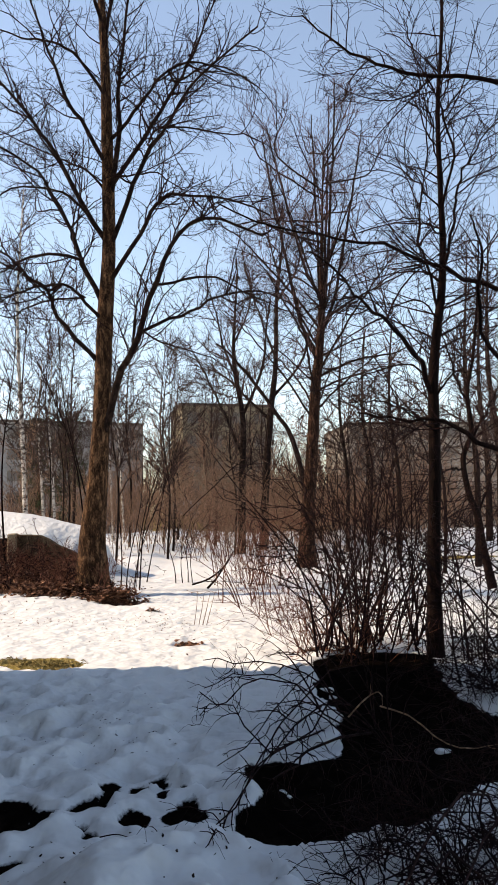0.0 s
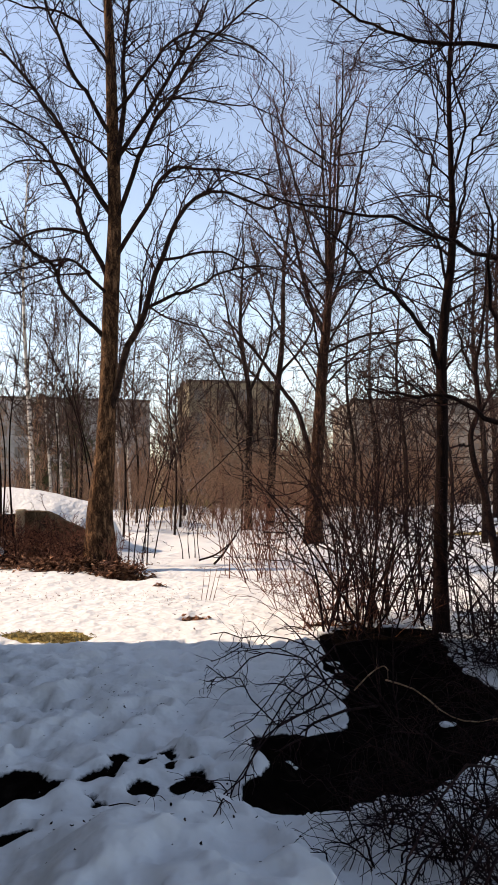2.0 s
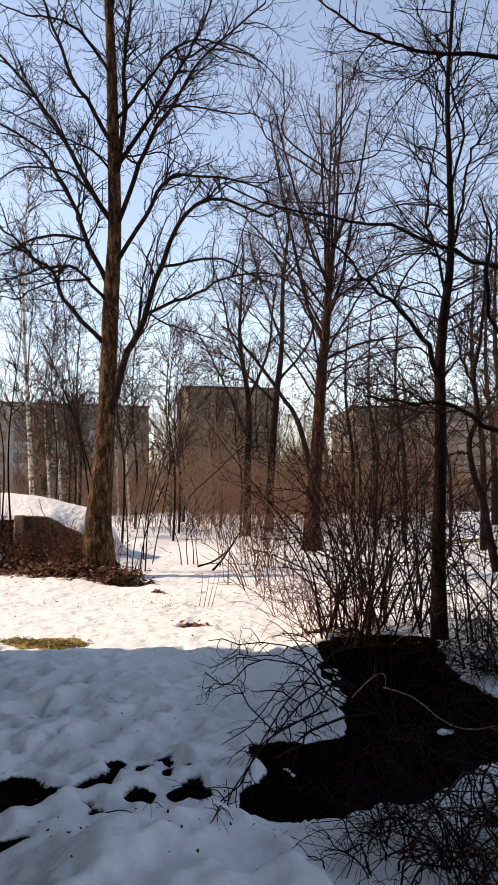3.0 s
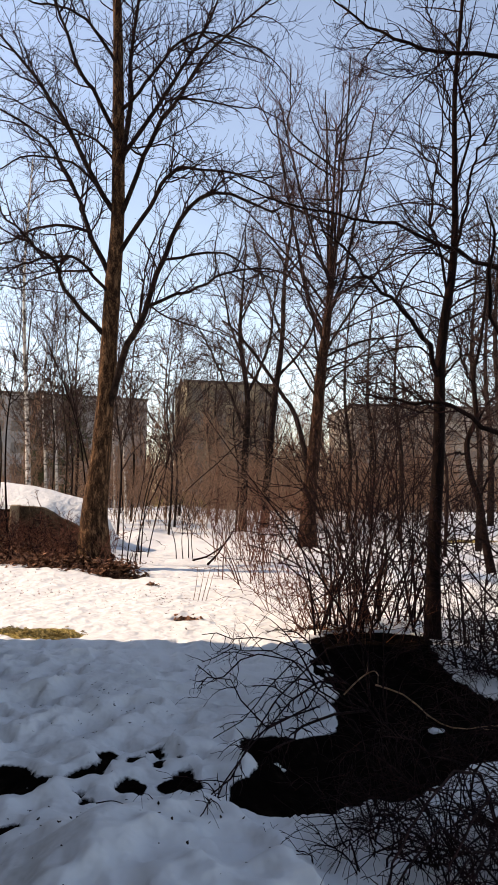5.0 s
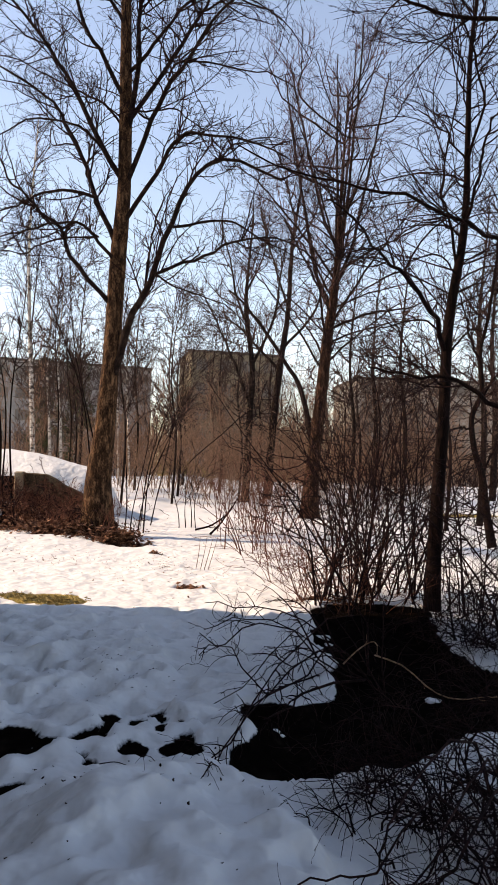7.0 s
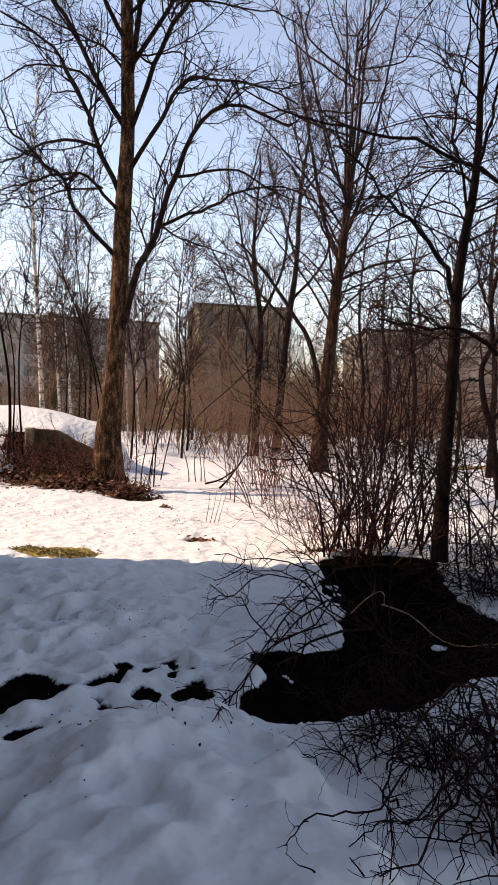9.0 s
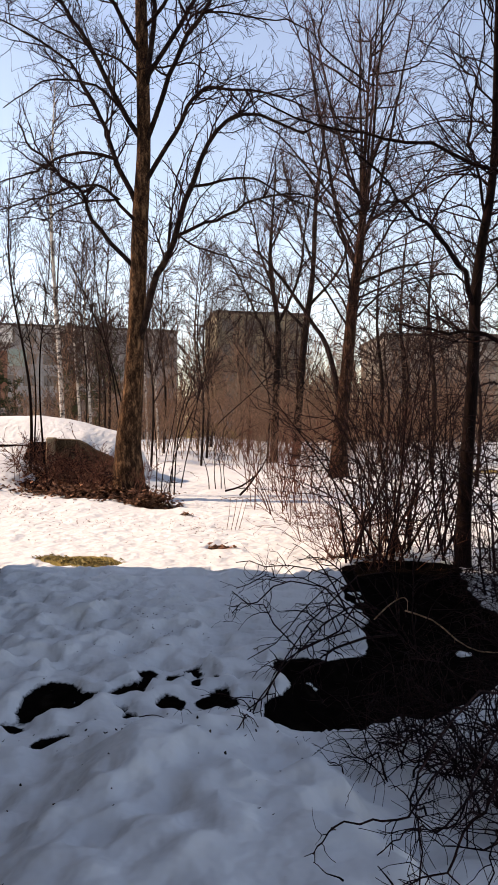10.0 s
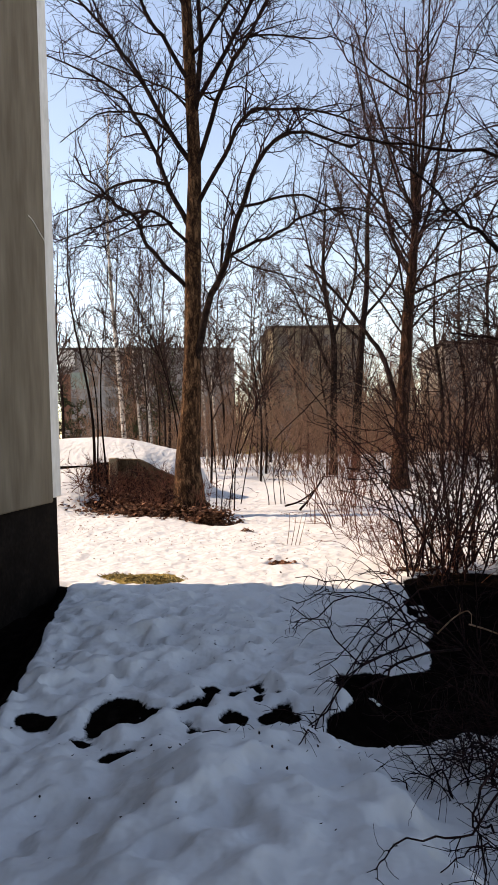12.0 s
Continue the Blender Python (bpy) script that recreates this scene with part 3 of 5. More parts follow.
# ---- retaining wall on the rise ----
def build_retaining_wall():
    w = thing("retaining_wall", (-4.85, 15.0, 0), "low mossy concrete retaining wall under a cap of snow", "retaining wall")
    bm, tops = bmesh.new(), ((0.0, 1.06), (0.3, 1.06), (0.55, 1.04), (0.75, 0.95), (0.92, 0.83), (1.22, 0.70), (1.6, 0.5))
    rows = [[bm.verts.new(p) for p in ((x, -0.05, -0.3), (x, -0.05, z - 0.02), (x, -0.03, z), (x, 0.12, z), (x, 0.12, -0.3))] for x, z in tops]
    for a, b in zip(rows, rows[1:]):
        for i in range(5):
            bm.faces.new((a[i], b[i], b[(i + 1) % 5], a[(i + 1) % 5]))
    bm.faces.new(rows[0])
    bm.faces.new(rows[-1][::-1])
    bmesh.ops.recalc_face_normals(bm, faces=bm.faces[:])
    part("wall", bm, OLD_CONCRETE, w)
    part("post", box((-0.12, -0.12, -0.3), (0.07, 0.13, 1.09), 0.025), POST, w, "pale concrete end post")
    # the gap's darkness under the snow is put in as a near-black slab
    part("gap_slab", box((-4.2, 0.02, -0.3), (-0.16, 0.1, 0.93), 0.01), PLINTH, w, "near-black slab standing in for the dark gap under the snow")
    return w


build_retaining_wall()


def build_shed():
    s = thing("shed", (-6.2, 58.0, -0.9), "low grey shed under a sheet roof", "shed")
    part("wall", box((0, 0, 0), (3.4, 2.6, 2.9), 0.02), GREY_BLOCK, s)
    bm = box((-0.25, -0.3, 2.9), (3.65, 2.9, 3.15), 0.03)
    for v in bm.verts:
        v.co.z += 0.12 * v.co.y
    part("roof", bm, GREY_BLOCK, s, "pale grey sheet roof")


build_shed()


# ---- trees ----
def old_tree_limbs():
    limbs = []
    limbs.append(bough((-2.62, 12.50, 4.25), (-2.99, 12.37, 4.75), (-3.31, 12.24, 5.14), (-3.35, 12.11, 5.47), (-3.70, 11.99, 5.74), (-3.96, 11.86, 6.00), (-4.21, 11.73, 6.21), (-4.34, 11.60, 6.52), r=0.045))
    limbs.append(bough((-2.53, 12.50, 5.36), (-2.77, 12.60, 5.99), (-3.01, 12.70, 6.52), (-3.14, 12.80, 6.95), (-3.38, 12.90, 7.44), (-3.60, 13.00, 7.80), (-3.82, 13.10, 8.21), (-4.24, 13.20, 8.58), (-4.78, 13.30, 8.95), (-5.50, 13.40, 9.35), r=0.051))
    limbs.append(bough((-2.58, 12.50, 5.18), (-2.82, 12.33, 5.42), (-3.04, 12.17, 5.61), (-3.40, 12.00, 5.56), (-3.85, 11.83, 5.38), (-4.18, 11.67, 5.22), (-4.70, 11.50, 4.97), r=0.034))
    limbs.append(bough((-2.51, 12.50, 6.62), (-2.82, 12.59, 7.24), (-3.16, 12.68, 7.89), (-3.45, 12.77, 8.50), (-3.75, 12.86, 8.95), (-4.10, 12.94, 9.47), (-4.47, 13.03, 9.93), (-4.72, 13.12, 10.28), (-5.44, 13.21, 11.12), (-5.94, 13.30, 12.16), r=0.051))
    limbs.append(bough((-2.53, 12.50, 8.21), (-2.81, 12.35, 8.81), (-3.04, 12.20, 9.16), (-3.26, 12.05, 9.71), (-3.42, 11.90, 10.15), (-3.58, 11.75, 10.68), (-3.89, 11.60, 11.52), r=0.043))
    limbs.append(bough((-2.57, 12.50, 7.63), (-2.78, 12.67, 8.05), (-3.20, 12.83, 8.31), (-3.57, 13.00, 8.57), (-4.17, 13.17, 8.93), (-4.79, 13.33, 9.27), (-5.54, 13.50, 9.53), r=0.025))
    limbs.append(bough((-2.58, 12.50, 9.56), (-2.77, 12.40, 10.00), (-3.06, 12.30, 10.27), (-3.35, 12.20, 10.37), (-3.74, 12.10, 10.35), (-4.12, 12.00, 10.42), (-4.70, 11.90, 10.71), r=0.033))
    limbs.append(bough((-2.34, 12.50, 7.46), (-2.24, 12.57, 8.15), (-2.16, 12.64, 8.86), (-2.23, 12.71, 9.58), (-2.17, 12.79, 10.31), (-2.10, 12.86, 11.05), (-1.98, 12.93, 12.39), (-1.73, 13.00, 14.00), r=0.057))
    limbs.append(bough((-2.25, 12.50, 6.59), (-1.99, 12.39, 7.30), (-1.74, 12.28, 7.85), (-1.50, 12.16, 8.25), (-1.28, 12.05, 8.46), (-0.93, 11.94, 8.98), (-0.60, 11.82, 9.39), (-0.08, 11.71, 9.77), (0.52, 11.60, 10.19), r=0.049))
    limbs.append(bough((-2.20, 12.50, 7.73), (-1.75, 12.65, 8.60), (-1.35, 12.80, 9.40), (-1.06, 12.95, 10.05), (-0.84, 13.10, 10.54), (-0.59, 13.25, 11.24), (-0.20, 13.40, 12.39), r=0.045))
    limbs.append(bough((-2.13, 12.50, 8.80), (-1.95, 12.43, 8.95), (-1.70, 12.36, 9.27), (-1.43, 12.29, 9.57), (-1.15, 12.21, 9.79), (-0.68, 12.14, 9.91), (-0.16, 12.07, 9.68), (0.31, 12.00, 9.47), r=0.037))
    limbs.append(bough((-2.28, 12.50, 5.86), (-1.95, 12.41, 6.34), (-1.67, 12.32, 6.72), (-1.50, 12.23, 7.06), (-1.28, 12.14, 7.22), (-1.07, 12.06, 7.28), (-0.81, 11.97, 7.18), (-0.25, 11.88, 7.10), (0.15, 11.79, 6.96), (0.64, 11.70, 6.68), r=0.045))
    limbs.append(bough((-2.35, 12.50, 2.83), (-2.26, 12.44, 3.40), (-2.15, 12.38, 4.01), (-1.95, 12.32, 4.30), (-1.75, 12.27, 4.76), (-1.62, 12.21, 5.20), (-1.40, 12.15, 5.70), (-1.24, 12.09, 6.10), (-1.02, 12.03, 6.43), (-0.81, 11.97, 6.65), (-0.40, 11.92, 6.74), (-0.05, 11.86, 6.60), (0.54, 11.80, 6.34), r=0.072))
    limbs.append(bough((-2.40, 12.50, 10.79), (-2.28, 12.70, 11.74), (-1.86, 12.90, 12.84), (-1.31, 13.10, 13.97), r=0.041))
    limbs.append(bough((-2.46, 12.50, 11.13), (-2.69, 12.30, 11.65), (-3.01, 12.10, 12.27), (-3.48, 11.90, 12.98), r=0.041))
    return limbs


def old_tree_forks():
    limbs = []
    limbs.append(bough((-2.89, 12.30, 6.18), (-3.31, 12.42, 6.29), (-3.87, 12.54, 6.29), (-4.22, 12.66, 6.17), (-4.58, 12.78, 6.06), (-5.27, 12.90, 5.94), r=0.037))
    limbs.append(bough((-2.76, 12.30, 5.41), (-3.36, 12.22, 5.37), (-3.74, 12.14, 5.22), (-4.02, 12.06, 5.02), (-4.29, 11.98, 5.04), (-4.66, 11.90, 4.96), r=0.023))
    limbs.append(bough((-2.70, 12.30, 7.00), (-2.89, 12.22, 7.20), (-3.13, 12.13, 7.36), (-3.41, 12.05, 7.40), (-3.90, 11.97, 7.40), (-4.22, 11.88, 7.20), (-4.64, 11.80, 6.86), r=0.030))
    limbs.append(bough((-1.76, 12.30, 4.73), (-1.42, 12.23, 4.89), (-1.00, 12.16, 5.02), (-0.64, 12.09, 5.15), (-0.28, 12.01, 5.33), (0.22, 11.94, 5.38), (0.72, 11.87, 5.28), (1.11, 11.80, 4.98), r=0.037))
    limbs.append(bough((-1.44, 12.30, 5.63), (-1.01, 12.40, 5.76), (-0.50, 12.50, 5.86), (-0.18, 12.60, 5.78), (0.24, 12.70, 5.57), (0.77, 12.80, 5.34), (1.42, 12.90, 5.14), r=0.031))
    limbs.append(bough((-1.89, 12.30, 4.35), (-1.86, 12.43, 5.06), (-1.81, 12.55, 5.63), (-1.69, 12.68, 6.22), (-1.52, 12.80, 6.59), r=0.030))
    limbs.append(bough((-2.11, 12.30, 7.75), (-1.78, 12.40, 7.82), (-1.42, 12.50, 7.91), (-1.22, 12.60, 7.77), (-0.91, 12.70, 7.64), (-0.48, 12.80, 7.66), r=0.021))
    limbs.append(bough((-1.58, 12.30, 8.38), (-1.38, 12.20, 8.61), (-0.85, 12.10, 8.58), (-0.23, 12.00, 8.39), (0.28, 11.90, 8.29), (0.78, 11.80, 7.96), r=0.025))
    limbs.append(bough((-1.72, 12.30, 4.76), (-1.31, 12.15, 4.51), (-0.80, 12.00, 4.31), (-0.30, 11.85, 4.07), (0.09, 11.70, 3.63), r=0.021))
    limbs.append(bough((-0.84, 12.30, 6.79), (-0.52, 12.38, 7.05), (-0.26, 12.45, 7.29), (0.17, 12.53, 7.43), (0.70, 12.60, 7.46), r=0.025))
    limbs.append(bough((-3.02, 12.30, 6.74), (-2.84, 12.20, 7.33), (-2.81, 12.10, 7.70), (-2.74, 12.00, 7.92), r=0.018))
    limbs.append(bough((-3.59, 12.30, 8.63), (-3.45, 12.20, 8.95), (-3.48, 12.10, 9.10), r=0.015))
    limbs.append(bough((-1.14, 12.30, 9.87), (-0.96, 12.40, 9.47), (-1.30, 12.50, 9.32), (-1.63, 12.60, 9.10), r=0.013))
    limbs.append(bough((-1.01, 12.30, 9.63), (-0.43, 12.40, 10.02), (0.11, 12.50, 9.91), (0.64, 12.60, 9.57), (1.06, 12.70, 9.01), r=0.023))
    return limbs


def vase_tree_limbs():
    """Steep stems fanning from the trunk's head, arched side boughs below them, and two heavy low forks."""
    rng = np.random.default_rng(31)
    limbs = [bough((1.97, 18, 1.81), (1.45, 18.15, 3.3), (1, 18.3, 4.14), (0.08, 18.45, 5.46), (-0.54, 18.6, 6.1), r=0.08),
             bough((2.24, 18, 5.09), (3.18, 17.83, 5.38), (4.04, 17.67, 5.5), (4.88, 17.5, 5.77), r=0.04)]

    def head(z):
        return np.interp(z, [1.7, 4.8, 7.0, 8.2, 11.5], [1.82, 2.1, 2.33, 2.36, 2.55])

    leaders = []
    for a, z0, reach, z1 in ((0.4, 6.3, 1.55, 12.2), (2.9, 5.6, 1.4, 11.9), (1.6, 6.9, 0.8, 12.8), (-1.2, 6.6, 1.2, 12.6), (-2.5, 7.2, 1.8, 11.4), (0.9, 7.4, 0.7, 12.9)):
        leaders.append([(head(z0) + reach * q * math.cos(a), 18 + reach * q * math.sin(a), z0 + (z1 - z0) * w)
                        for q, w in ((0, 0), (0.3, 0.14), (0.5, 0.36), (0.72, 0.62), (0.9, 0.85), (1.0, 1.0))])
        limbs.append(bough(*leaders[-1], r=0.058 - 0.008 * (z0 - 5.6)))
    for k in range(30):
        stem, f = leaders[k % 6], rng.uniform(0.12, 0.72)
        x0, y0, z0 = (float(np.interp(f, [0, 0.2, 0.4, 0.6, 0.8, 1.0], [p[c] for p in stem])) for c in range(3))
        a, reach, rise = k * 2.4 + rng.uniform(-0.3, 0.3), rng.uniform(0.7, 1.7) * (1.25 - 0.7 * f), rng.uniform(1.3, 3.0) * (1.15 - 0.6 * f)
        pts = [(x0 + reach * q * math.cos(a), y0 + reach * q * math.sin(a), z0 + rise * w) for q, w in ((0, 0), (0.32, 0.22), (0.62, 0.5), (0.85, 0.77), (1.0, 1.0))]
        limbs.append(bough(*pts, r=rng.uniform(0.017, 0.028)))
    for k in range(22):
        a, z0 = k * 2.4 + 1.1, 3.6 + 4.2 * (k + 0.5) / 22
        reach, rise = rng.uniform(1.7, 3.2), rng.uniform(0.8, 2.8)
        pts = [(head(z0) + reach * q * math.cos(a), 18 + reach * q * math.sin(a), z0 + rise * w) for q, w in ((0, 0), (0.25, 0.3), (0.55, 0.62), (0.8, 0.87), (1.0, 1.0))]
        limbs.append(bough(*pts, r=rng.uniform(0.022, 0.036)))
    return limbs


def young_tree_limbs():
    limbs = []
    limbs.append(bough((1.93, 6.50, 2.63), (1.82, 6.44, 2.84), (1.68, 6.38, 2.99), (1.53, 6.31, 3.14), (1.39, 6.25, 3.26), (1.25, 6.19, 3.34), (1.11, 6.12, 3.45), (0.90, 6.06, 3.67), (0.69, 6.00, 3.83), r=0.027))
    limbs.append(bough((1.89, 6.50, 2.79), (1.76, 6.60, 2.85), (1.53, 6.70, 2.87), (1.26, 6.80, 2.78), (0.98, 6.90, 2.69), (0.73, 7.00, 2.69), r=0.011))
    limbs.append(bough((2.05, 6.50, 3.45), (1.97, 6.56, 3.74), (1.92, 6.62, 4.03), (1.88, 6.69, 4.18), (1.94, 6.75, 4.49), (2.03, 6.81, 4.94), (2.11, 6.88, 5.46), (2.10, 6.94, 5.99), (2.02, 7.00, 6.54), r=0.015))
    limbs.append(bough((2.11, 6.50, 3.95), (2.18, 6.42, 4.28), (2.20, 6.34, 4.53), (2.28, 6.26, 4.76), (2.40, 6.18, 4.94), (2.54, 6.10, 5.17), r=0.016))
    limbs.append(bough((2.24, 6.50, 4.54), (2.23, 6.44, 4.97), (2.12, 6.38, 5.34), (1.98, 6.32, 5.65), (1.81, 6.26, 5.96), (1.72, 6.20, 6.26), r=0.014))
    limbs.append(bough((1.97, 6.50, 2.63), (2.07, 6.37, 2.70), (2.21, 6.23, 2.71), (2.43, 6.10, 2.71), r=0.011))
    limbs.append(bough((1.96, 6.50, 2.30), (1.66, 6.40, 2.34), (1.37, 6.30, 2.45), (1.09, 6.20, 2.42), (0.82, 6.10, 2.47), r=0.010))
    limbs.append(bough((2.04, 6.50, 3.41), (1.81, 6.40, 3.44), (1.46, 6.30, 3.36), (1.17, 6.20, 3.44), (0.89, 6.10, 3.31), (0.62, 6.00, 3.26), r=0.009))
    limbs.append(bough((2.10, 6.50, 3.80), (1.89, 6.65, 3.86), (1.64, 6.80, 3.86), (1.37, 6.95, 3.68), (1.09, 7.10, 3.55), r=0.010))
    limbs.append(bough((2.10, 6.50, 4.55), (1.91, 6.62, 4.73), (1.72, 6.75, 5.00), (1.58, 6.88, 5.16), (1.37, 7.00, 5.32), r=0.010))
    limbs.append(bough((2.14, 6.50, 5.13), (1.99, 6.40, 5.36), (1.75, 6.30, 5.44), (1.51, 6.20, 5.44), (1.27, 6.10, 5.30), r=0.008))
    limbs.append(bough((2.19, 6.50, 5.59), (2.48, 6.65, 5.86), (2.84, 6.80, 6.02), r=0.008))
    limbs.append(bough((2.19, 6.50, 4.29), (2.01, 6.62, 4.32), (1.82, 6.75, 4.43), (1.62, 6.88, 4.46), (1.34, 7.00, 4.40), r=0.010))
    limbs.append(bough((2.06, 6.50, 3.58), (2.33, 6.65, 3.57), (2.68, 6.80, 3.67), r=0.008))
    return limbs


def side_tree_limbs():
    limbs = []
    limbs.append(bough((3.27, 6.2, 3.37), (2.46, 6.3, 3.55), (2, 6.4, 3.78), (1.48, 6.5, 4.07), (0.94, 6.6, 4.2), (0.38, 6.7, 4.36), (-0.19, 6.8, 4.66), r=0.025))
    limbs.append(bough((3.31, 6.2, 5.51), (2.45, 6.3, 5.68), (1.85, 6.4, 5.82), (1.43, 6.5, 6.01), (1.05, 6.6, 6.34), (0.77, 6.7, 6.68), r=0.025))
    limbs.append(bough((3.23, 6.2, 1.78), (2.39, 6.25, 1.99), (1.96, 6.3, 2.23), (1.55, 6.35, 2.3), (1.14, 6.4, 2.35), r=0.03))
    limbs.append(bough((3.25, 6.2, 2.62), (2.43, 6.12, 2.8), (2.25, 6.05, 3.3), (2.28, 5.98, 3.8), (2.16, 5.9, 4.13), r=0.025))
    return limbs


def back_tree_limbs():
    limbs = []
    limbs.append(bough((0.33, 25, 3.58), (-0.47, 25.33, 5.06), (-1.14, 25.67, 6.58), (-1.82, 26, 7.94), r=0.06))
    limbs.append(bough((0.35, 25, 5.02), (0.94, 24.67, 6.62), (1.11, 24.33, 7.99), (1.28, 24, 9.12), r=0.06))
    limbs.append(bough((0.13, 25, 6.47), (-0.52, 25.33, 7.8), (-0.76, 25.67, 9.17), (-1.22, 26, 10.59), r=0.05))
    limbs.append(bough((0.11, 25, 7.73), (0.52, 25.5, 9.15), (0.73, 26, 10.85), r=0.04))
    return limbs


def back_tree_limbs_tall():
    limbs = []
    limbs.append(bough((1.49, 27, 5.1), (0.38, 27.33, 6.04), (-0.54, 27.67, 7), (-1.71, 28, 7.51), r=0.06))
    limbs.append(bough((1.6, 27, 6), (2.56, 26.67, 7.29), (2.95, 26.33, 8.55), (3.77, 26, 9.58), r=0.06))
    limbs.append(bough((1.76, 27, 7.58), (1.02, 27.33, 9.25), (0.55, 27.67, 10.97), (0.3, 28, 12.52), r=0.05))
    limbs.append(bough((1.85, 27, 9.85), (2.59, 27.33, 11.37), (2.84, 27.67, 12.91), (3.1, 28, 14.5), r=0.05))
    limbs.append(bough((2, 27, 11), (1.45, 27.5, 12.58), (1.22, 28, 14.22), r=0.04))
    return limbs


grown_tree(
    "old_tree", "tall bare tree with brown furrowed bark and wide limbs", (-2.66, 12.5, 0.0),
    ((-2.64, 12.5, -0.25), (-2.66, 12.52, 0.63), (-2.67, 12.55, 1.03), (-2.58, 12.57, 2.07), (-2.52, 12.59, 3.11), (-2.48, 12.62, 4.17), (-2.44, 12.64, 5.25),
     (-2.38, 12.66, 6.34), (-2.39, 12.68, 7.44), (-2.42, 12.71, 8.57), (-2.45, 12.73, 9.71), (-2.5, 12.75, 10.86), (-2.64, 12.78, 12.96), (-2.75, 12.8, 15.0)),
    (0.30, 0.265, 0.235, 0.185, 0.16, 0.155, 0.15, 0.125, 0.118, 0.112, 0.1, 0.085, 0.05, 0.02),
    old_tree_limbs(), 5, OLD_BARK, LIMB_BARK, TWIG,
    (dict(per_metre=2.9, length=(0.5, 2.1), angle=48, thick=0.015, up=0.06, wander=0.12, places=8, first=0.16, least=0.006, from_trunk=0.5),
     dict(per_metre=4.6, length=(0.3, 1.1), angle=50, thick=0.009, up=0.04, wander=0.16, places=6, first=0.1, least=0.0048),
     dict(per_metre=5.0, length=(0.15, 0.55), angle=50, thick=0.0055, up=0.05, wander=0.2, places=5, first=0.1, least=0.004)),
    forks=old_tree_forks(), flare=0.6)

grown_tree(
    "vase_tree", "tall bare tree with a dense upright crown", (1.72, 18.0, 0.0),
    ((1.72, 18.0, -0.2), (1.77, 18.0, 0.94), (1.82, 18.0, 1.68), (1.96, 18.0, 3.16), (2.1, 18.0, 4.81), (2.21, 18.0, 5.57), (2.33, 18.0, 6.94), (2.36, 18.0, 8.2), (2.5, 18.0, 11.2)),
    (0.24, 0.2, 0.175, 0.155, 0.135, 0.12, 0.085, 0.045, 0.015),
    vase_tree_limbs(), 6, VASE_BARK, LIMB_BARK, PINK_TWIG,
    (dict(per_metre=2.1, length=(0.5, 1.7), angle=44, thick=0.011, up=0.05, wander=0.08, places=7, first=0.15, least=0.0055, from_trunk=0.4),
     dict(per_metre=3.3, length=(0.35, 1.1), angle=42, thick=0.0075, up=0.05, wander=0.12, places=6, first=0.1, least=0.0042),
     dict(per_metre=3.2, length=(0.2, 0.6), angle=42, thick=0.005, up=0.06, wander=0.16, places=4, first=0.1, least=0.0034)), flare=0.45)

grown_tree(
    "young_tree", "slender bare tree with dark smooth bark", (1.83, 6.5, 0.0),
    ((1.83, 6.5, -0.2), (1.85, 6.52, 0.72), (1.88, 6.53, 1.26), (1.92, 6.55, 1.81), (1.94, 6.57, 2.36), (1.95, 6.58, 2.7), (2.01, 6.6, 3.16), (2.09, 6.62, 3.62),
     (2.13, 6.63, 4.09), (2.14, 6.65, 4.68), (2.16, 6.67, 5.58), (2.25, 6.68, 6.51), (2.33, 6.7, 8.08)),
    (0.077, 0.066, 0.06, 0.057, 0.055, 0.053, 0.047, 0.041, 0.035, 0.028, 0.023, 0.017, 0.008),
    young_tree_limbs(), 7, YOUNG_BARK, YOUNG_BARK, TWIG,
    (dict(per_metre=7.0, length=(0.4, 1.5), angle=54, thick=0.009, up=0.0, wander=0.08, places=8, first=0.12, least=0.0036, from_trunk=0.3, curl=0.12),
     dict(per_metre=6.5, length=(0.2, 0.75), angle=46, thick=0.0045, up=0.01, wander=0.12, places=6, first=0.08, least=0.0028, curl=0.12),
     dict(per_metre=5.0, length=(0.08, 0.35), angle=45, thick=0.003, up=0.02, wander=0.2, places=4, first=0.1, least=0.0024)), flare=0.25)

grown_tree(
    "side_tree", "bare tree with long dark boughs reaching over the thicket", (3.3, 6.2, 0.0),
    ((3.3, 6.2, -0.2), (3.28, 6.2, 1.5), (3.22, 6.2, 3.2), (3.28, 6.2, 5.4), (3.4, 6.2, 8.0)),
    (0.11, 0.095, 0.085, 0.06, 0.02),
    side_tree_limbs(), 8, YOUNG_BARK, YOUNG_BARK, TWIG,
    (dict(per_metre=5.5, length=(0.4, 1.4), angle=50, thick=0.008, up=-0.01, wander=0.08, places=8, first=0.2, least=0.003, curl=0.12),
     dict(per_metre=6.0, length=(0.2, 0.8), angle=45, thick=0.0045, up=0.0, wander=0.12, places=6, first=0.08, least=0.0028, curl=0.12),
     dict(per_metre=4.0, length=(0.08, 0.3), angle=45, thick=0.003, up=0.02, wander=0.2, places=4, first=0.1, least=0.0024)), flare=0.25)

